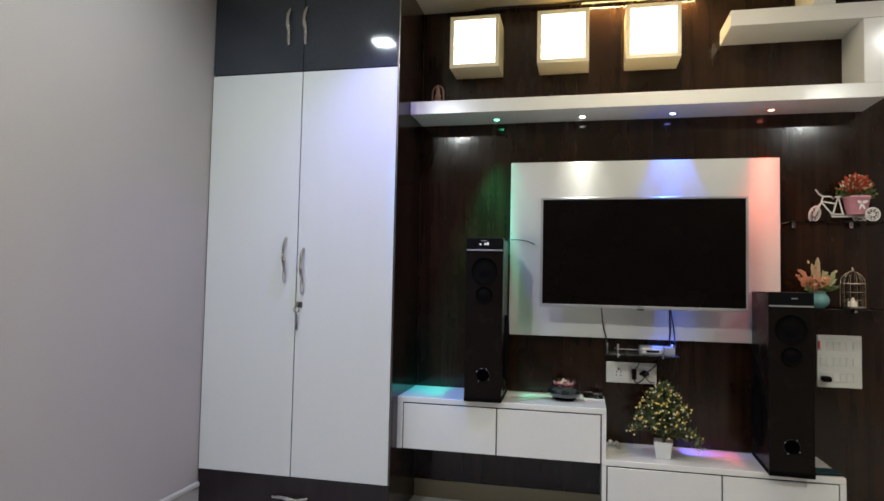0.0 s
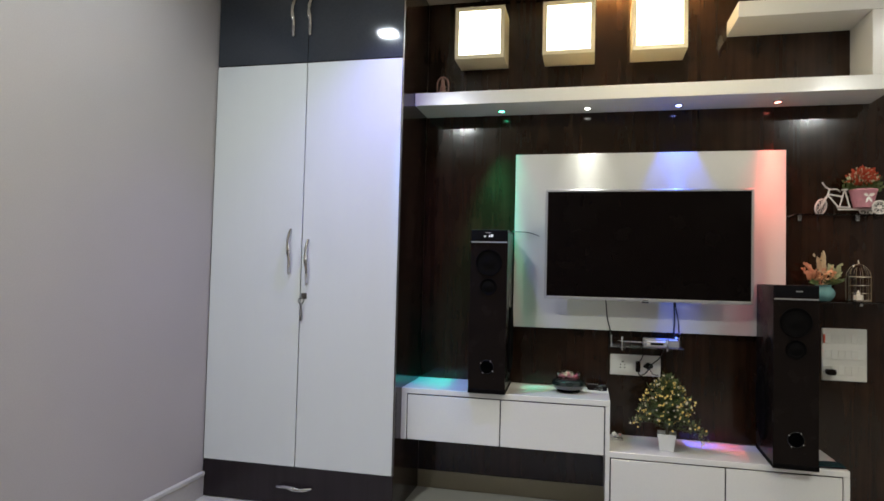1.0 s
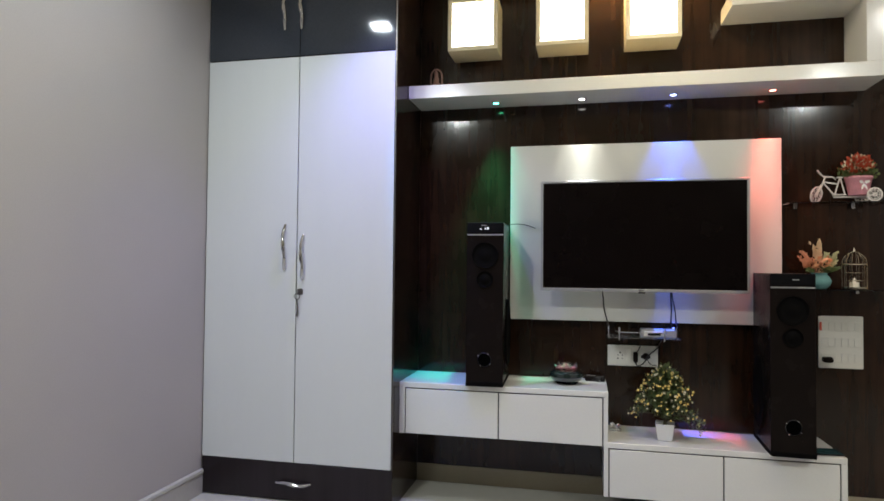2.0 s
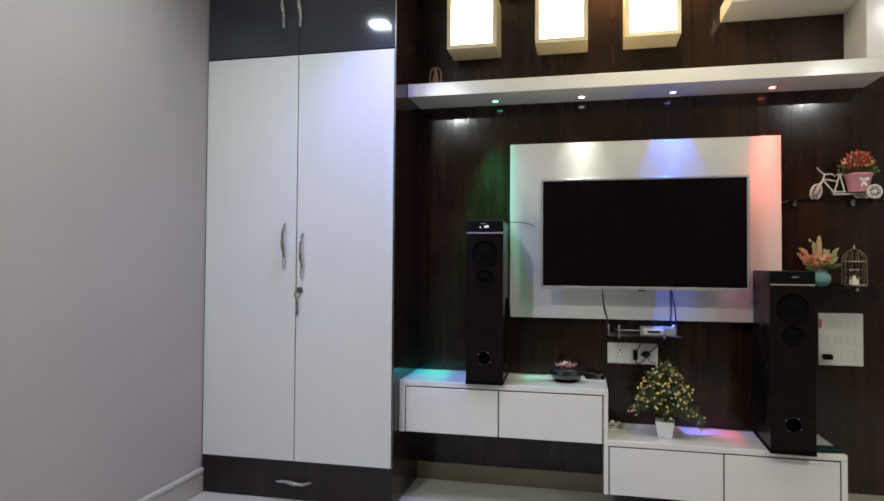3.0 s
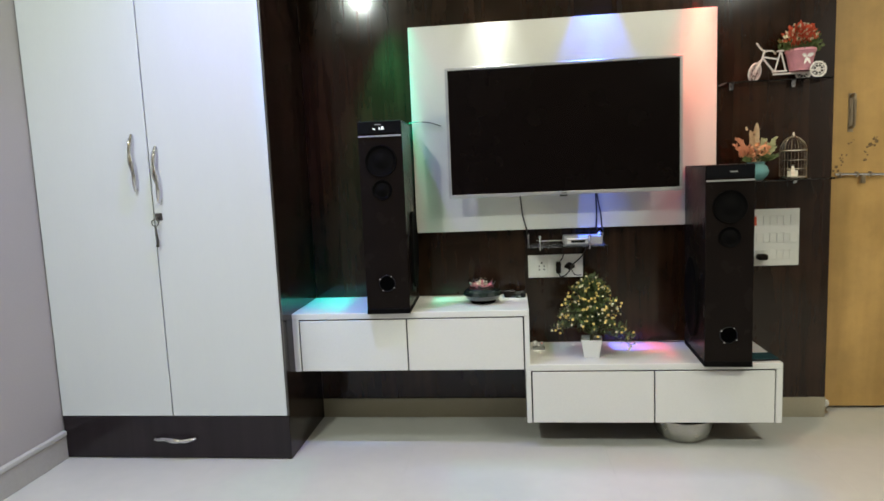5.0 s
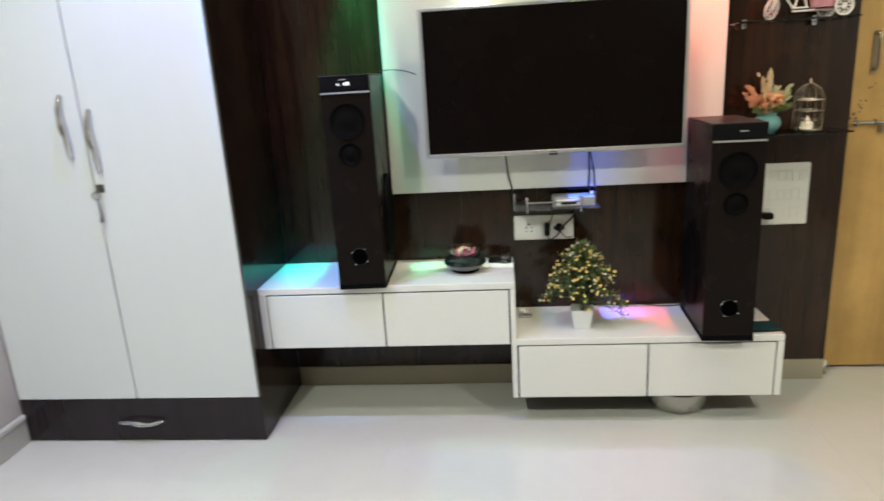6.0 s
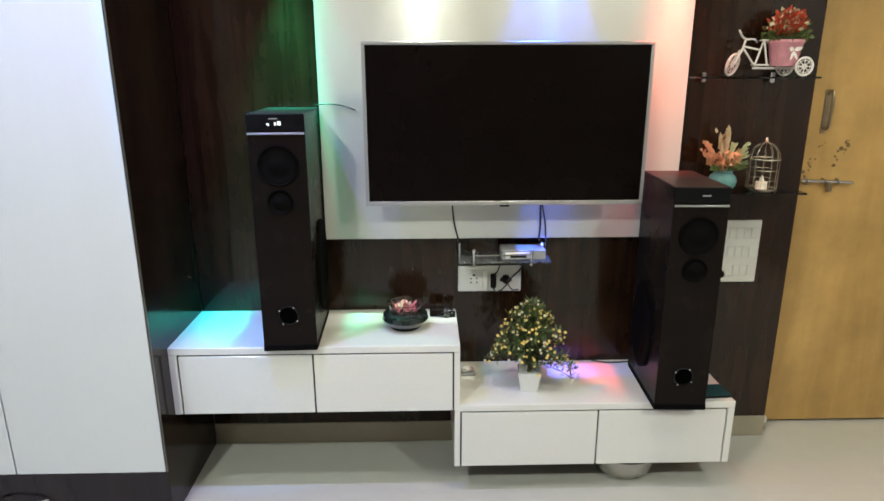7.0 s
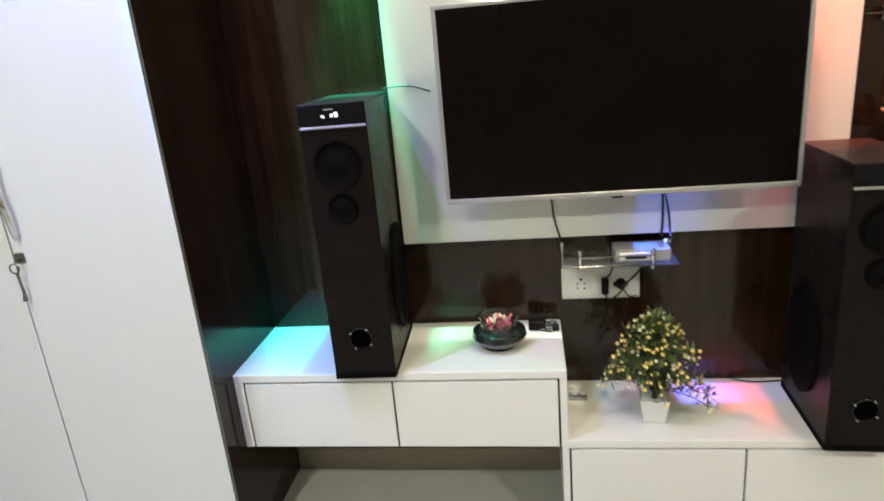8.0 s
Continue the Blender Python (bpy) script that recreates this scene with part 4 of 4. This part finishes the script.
def build_trike(x, y, z):
    """A toy delivery tricycle: its front wheel is towards -x."""
    t = thing("tricycle_planter", (x, y, z), "small white plastic tricycle carrying a pink pot, on glass shelf", "ornament")

    def wheel(cx, cy, r, turn, axis=Vector((0, 0, 1))):
        b = ring((0, 0, 0), r - 0.004, 0.004, "Y", 28)
        ring((0, 0, 0), r * 0.62, 0.0014, "Y", 24, bm=b, sides=6)
        ring((0, 0, 0), r * 0.2, 0.003, "Y", 14, bm=b, sides=6)
        for k in range(8):
            a = k * math.pi / 4
            tube([(0.15 * r * math.cos(a), 0, 0.15 * r * math.sin(a)), (0.9 * r * math.cos(a), 0, 0.9 * r * math.sin(a))], 0.0018, 5, bm=b)
        bmesh.ops.transform(b, matrix=Matrix.Translation((cx, cy, z + r)) @ Matrix.Rotation(radians(turn), 4, axis), verts=b.verts)
        part("wheel", b, TRIKEWHITE, t, "spoked white wheel", True)

    wheel(x - 0.122, y, 0.040, 38, Vector((0.41, 0, 0.91)))
    wheel(x + 0.105, y - 0.048, 0.033, 0)
    wheel(x + 0.085, y + 0.040, 0.033, 0)
    b = tube([(x - 0.122, y - 0.010, z + 0.040), (x - 0.098, y - 0.008, z + 0.088), (x - 0.085, y, z + 0.122)], 0.0038, 8)
    tube([(x - 0.122, y + 0.010, z + 0.040), (x - 0.098, y + 0.008, z + 0.088)], 0.0035, 8, bm=b)
    tube(curve([(x - 0.128, y - 0.036, z + 0.150), (x - 0.108, y - 0.016, z + 0.134), (x - 0.085, y, z + 0.124), (x - 0.050, y + 0.012, z + 0.124), (x - 0.030, y + 0.030, z + 0.115)], 5), 0.0036, 8, bm=b)
    part("fork", b, TRIKEWHITE, t, "white fork and handlebar", True)
    b = tube([(x - 0.090, y, z + 0.100), (x - 0.030, y, z + 0.088)], 0.0034, 8)
    tube([(x - 0.092, y, z + 0.096), (x - 0.045, y, z + 0.036)], 0.0034, 8, bm=b)
    tube([(x - 0.045, y, z + 0.034), (x - 0.022, y, z + 0.118)], 0.0034, 8, bm=b)
    tube([(x - 0.020, y, z + 0.118), (x + 0.000, y, z + 0.036)], 0.0034, 8, bm=b)
    box(x - 0.050, x + 0.100, y - 0.006, y + 0.006, z + 0.024, z + 0.032, 0.002, b)
    box(x - 0.052, x + 0.002, y - 0.012, y + 0.012, z + 0.036, z + 0.041, 0.001, b)
    tube([(x + 0.105, y - 0.048, z + 0.033), (x + 0.085, y + 0.040, z + 0.033)], 0.003, 8, bm=b)
    part("frame", b, TRIKEWHITE, t, "white plastic frame", True)
    part("saddle", box(x - 0.036, x - 0.006, y - 0.010, y + 0.010, z + 0.117, z + 0.123, 0.003), TRIKEWHITE, t)
    px = x + 0.056
    pot = part("pot", turned([(0, 0.035), (0.040, 0.035), (0.055, 0.108), (0.059, 0.112), (0.058, 0.121), (0.051, 0.119), (0.049, 0.108), (0, 0.106)], (px, y, z), 28), PINK, t, "pink ribboned pot", True)
    for s in (-1, 1):
        b = bmesh.new()
        leaf(b, (px + 0.002, y - 0.054, z + 0.086), (s, -0.15, 0.35), (0, -1, 0), 0.026, 0.016, 0.3)
        leaf(b, (px + 0.002, y - 0.054, z + 0.084), (s * 0.4, -0.1, -1), (0, -1, 0), 0.034, 0.010, 0.1)
        part("bow", b, TRIKEWHITE, pot)
    rnd = random.Random(21)
    green, red, tips = bmesh.new(), bmesh.new(), bmesh.new()
    for k in range(680):
        a, el = rnd.uniform(0, 6.283), rnd.uniform(-0.1, 1.4)
        w = Vector((math.cos(a) * math.cos(el), math.sin(a) * math.cos(el), math.sin(el)))
        at = Vector((px - 0.003, y, z + 0.124)) + Vector((w.x * 0.080, w.y * 0.056, w.z * 0.097)) * rnd.uniform(0.3, 1.0)
        mesh = green if w.z < 0.35 else (red if rnd.random() < 0.72 else (tips if rnd.random() < 0.6 else green))
        leaf(mesh, at, w + Vector((rnd.uniform(-0.5, 0.5), rnd.uniform(-0.5, 0.3), 0.2)), (0.1, -1, 0.3), rnd.uniform(0.011, 0.021), rnd.uniform(0.008, 0.013), 0.3)
    for k in range(40):
        a = rnd.uniform(0, 6.283)
        leaf(green, (px + 0.045 * math.cos(a), y + 0.042 * math.sin(a), z + 0.122), (math.cos(a), math.sin(a), 0.25), (0, 0, 1), 0.026, 0.010, 0.2)
    part("foliage", green, LEAF, t, "dark green leaves")
    part("bloom", red, REDFLOWER, t, "red cloth flowers")
    part("pale_tips", tips, CREAM, t, "cream petal tips")


build_trike(1.232, 3.065, 1.470)


def build_vase(x, y, z):
    t = thing("flower_vase", (x, y, z), "small teal vase with orange and pale leaves on glass shelf", "vase")
    part("vase", turned([(0, 0), (0.030, 0), (0.046, 0.017), (0.051, 0.036), (0.044, 0.055), (0.033, 0.065), (0.036, 0.075), (0.031, 0.074), (0.027, 0.065), (0, 0.062)], (x, y, z), 32), TEAL, t, "glossy teal ceramic vase", True)
    rnd = random.Random(8)
    for name, mat, label, ways in (
        ("orange_leaves", ORANGE, "orange leaves", [(-1, -0.2, 0.75), (-0.9, -0.4, 0.35), (-0.55, -0.5, 0.6), (-0.75, 0.2, 1.0)]),
        ("tan_leaves", TAN, "tan skeleton leaves", [(-0.25, 0.1, 1.35), (-0.02, -0.1, 1.6), (0.12, 0.3, 1.2)]),
        ("pale_leaves", PALE, "pale green leaves", [(0.75, -0.2, 0.95), (0.55, -0.4, 0.6), (0.85, 0.2, 0.5), (0.4, 0.2, 0.9)]),
        ("green_leaves", LEAF, "dark green leaves", [(-0.6, -0.5, 0.1), (0.6, -0.5, 0.15), (0.1, -0.7, 0.2), (0.8, 0.1, 0.2)]),
    ):
        b = bmesh.new()
        for w in ways:
            w = Vector(w)
            base = Vector((x, y, z + 0.078)) + w * 0.022
            tube([Vector((x, y, z + 0.062)), base + w.normalized() * 0.05], 0.0014, 4, bm=b)
            leaf(b, base + w * 0.02, w, (0.1, -1, 0.1), 0.044 + 0.045 * max(0, w.z - 0.6), 0.022, 0.06)
            for j in range(16):
                q = base + w * rnd.uniform(0.015, 0.07) + Vector((rnd.uniform(-0.008, 0.008), rnd.uniform(-0.01, 0.01), rnd.uniform(-0.006, 0.006)))
                leaf(b, q, w + Vector((rnd.uniform(-0.9, 0.9), rnd.uniform(-0.6, 0.3), rnd.uniform(-0.4, 0.5))), (0.1, -1, 0.2), rnd.uniform(0.013, 0.026), 0.011, 0.1)
        part(name, b, mat, t, label)
    b = bmesh.new()
    for k in range(70):
        q = Vector((x - 0.005 + rnd.uniform(-0.042, 0.042), y - 0.035 + rnd.uniform(-0.015, 0.015), z + 0.118 + rnd.uniform(-0.026, 0.026)))
        leaf(b, q, (rnd.uniform(-1, 1), -0.4, rnd.uniform(-0.6, 1)), (0, -1, 0.3), 0.018, 0.014, 0.5)
    part("blossom", b, surface("peach_blossom", (0.72, 0.40, 0.22), 0.6, vary=0.3, scale=50, fine=200), t, "peach blossom")


build_vase(1.119, 3.060, 1.068)


def build_cage(x, y, z):
    t = thing("candle_cage", (x, y, z), "pale metal birdcage candle holder with a white candle on glass shelf", "candle holder")
    r, h = 0.051, 0.115
    part("tray", turned([(0, 0), (0.049, 0), (0.053, 0.004), (0.053, 0.010), (0.049, 0.006), (0, 0.005)], (x, y, z), 32), GOLD, t, "", True)
    for zz, rr in ((0.040, r), (0.076, r), (h, r + 0.001)):
        part("hoop", ring((x, y, z + zz), rr, 0.0030 if zz == h else 0.0013, "Z", 36), GOLD, t, "", True)
    for k in range(12):
        a = 2 * math.pi * k / 12
        c, s = math.cos(a), math.sin(a)
        line = [(x + r * c, y + r * s, z + 0.006), (x + r * c, y + r * s, z + h)]
        line += [(x + r * c * math.cos(e), y + r * s * math.cos(e), z + h + 0.058 * math.sin(e)) for e in (0.35, 0.7, 1.05, 1.35, 1.52)]
        part("bar", tube(line, 0.0009, 6), GOLD, t, "", True)
    part("finial", turned([(0.004, 0.172), (0.007, 0.178), (0.004, 0.184), (0.003, 0.190), (0, 0.196)], (x, y, z), 12), GOLD, t, "", True)
    c = part("candle", turned([(0, 0.006), (0.020, 0.006), (0.020, 0.030), (0.017, 0.032), (0, 0.031)], (x, y, z), 20), WAX, t, "small white candle", True)
    part("flame_tip", turned([(0.007, 0.031), (0.008, 0.038), (0.004, 0.048), (0, 0.055)], (x, y, z), 12), WAX, c, "", True)


build_cage(1.266, 3.060, 1.068)


# ---- on the display shelf and along the ceiling ----
def build_figurine(x, y, z):
    """A small seated figure under an arch, on a stepped base, as one mesh."""
    b = box(x - 0.034, x + 0.034, y - 0.020, y + 0.020, z, z + 0.014, 0.002)
    box(x - 0.027, x + 0.027, y - 0.016, y + 0.016, z + 0.014, z + 0.024, 0.002, b)
    arch = [(x - 0.030, y + 0.006, z + 0.024)] + [(x - 0.030 * math.cos(a), y + 0.006, z + 0.078 + 0.040 * math.sin(a)) for a in (0.0, 0.4, 0.8, 1.2, 1.57, 1.94, 2.34, 2.74, 3.14)] + [(x + 0.030, y + 0.006, z + 0.024)]
    tube(arch, 0.0042, 8, bm=b)
    f = turned([(0, 0.022), (0.022, 0.024), (0.024, 0.036), (0.015, 0.046), (0.016, 0.062), (0.010, 0.074), (0.009, 0.078), (0.012, 0.086), (0.010, 0.097), (0.005, 0.108), (0, 0.112)], (x, y, z), 18)
    for v in f.verts:
        v.co.y = y - 0.002 + (v.co.y - y) * 0.6
        v.co += 0.003 * noise.noise_vector(v.co * 60)
    joined(b, f)
    solid("figurine", b, BRONZE, "small reddish-brown seated figurine under an arch on white shelf", "figurine", smooth=True)


build_figurine(-0.722, 3.0, SHELF_Z1)
cc = thing("ceiling_cable", (0.0, 3.11, 2.62), "dark cable run along the top of the cladding", "cable")
part("wire", tube(curve([(-0.55, 3.112, 2.638), (-0.40, 3.108, 2.642), (-0.12, 3.110, 2.637), (0.05, 3.106, 2.643), (0.30, 3.110, 2.639), (0.62, 3.108, 2.643)], 6), 0.006, 6), RUBBER, cc, "", True)

rl = thing("rope_light", (0.34, ROPE[2], ROPE[3]), "thin warm rope light run along the top of the cladding, lit", "rope light")
part("tube", tube(curve([(ROPE[0], ROPE[2], ROPE[3]), (0.2, ROPE[2] + 0.002, ROPE[3] + 0.002), (0.45, ROPE[2] - 0.002, ROPE[3] - 0.001), (ROPE[1], ROPE[2], ROPE[3] + 0.002)], 6), 0.005, 8), ROPEFACE, rl, "glowing warm tube", True)
for x in (0.08, 0.31, 0.56):
    part("clip", box(x - 0.004, x + 0.004, ROPE[2] - 0.006, LAM - 0.0005, ROPE[3] - 0.008, ROPE[3] - 0.005, 0.001), PLASTIC, rl)

# ---- floor tiles ----
TILE_SIZE = 0.8
tile_bm = box(0.0002, TILE_SIZE - 0.0002, 0.0002, TILE_SIZE - 0.0002, -0.0006, 0.0)
tile_mesh = mesh_of(tile_bm, "tile", TILE, False)
ty = 3.6
while ty > SOUTH + 0.05:
    ty -= TILE_SIZE
    tx = WEST - 0.1
    while tx < EAST:
        o = new("tile", tile_mesh)
        o.parent = floor
        o.location = Vector((tx, ty, 0)) - ORIGIN[floor]
        tx += TILE_SIZE
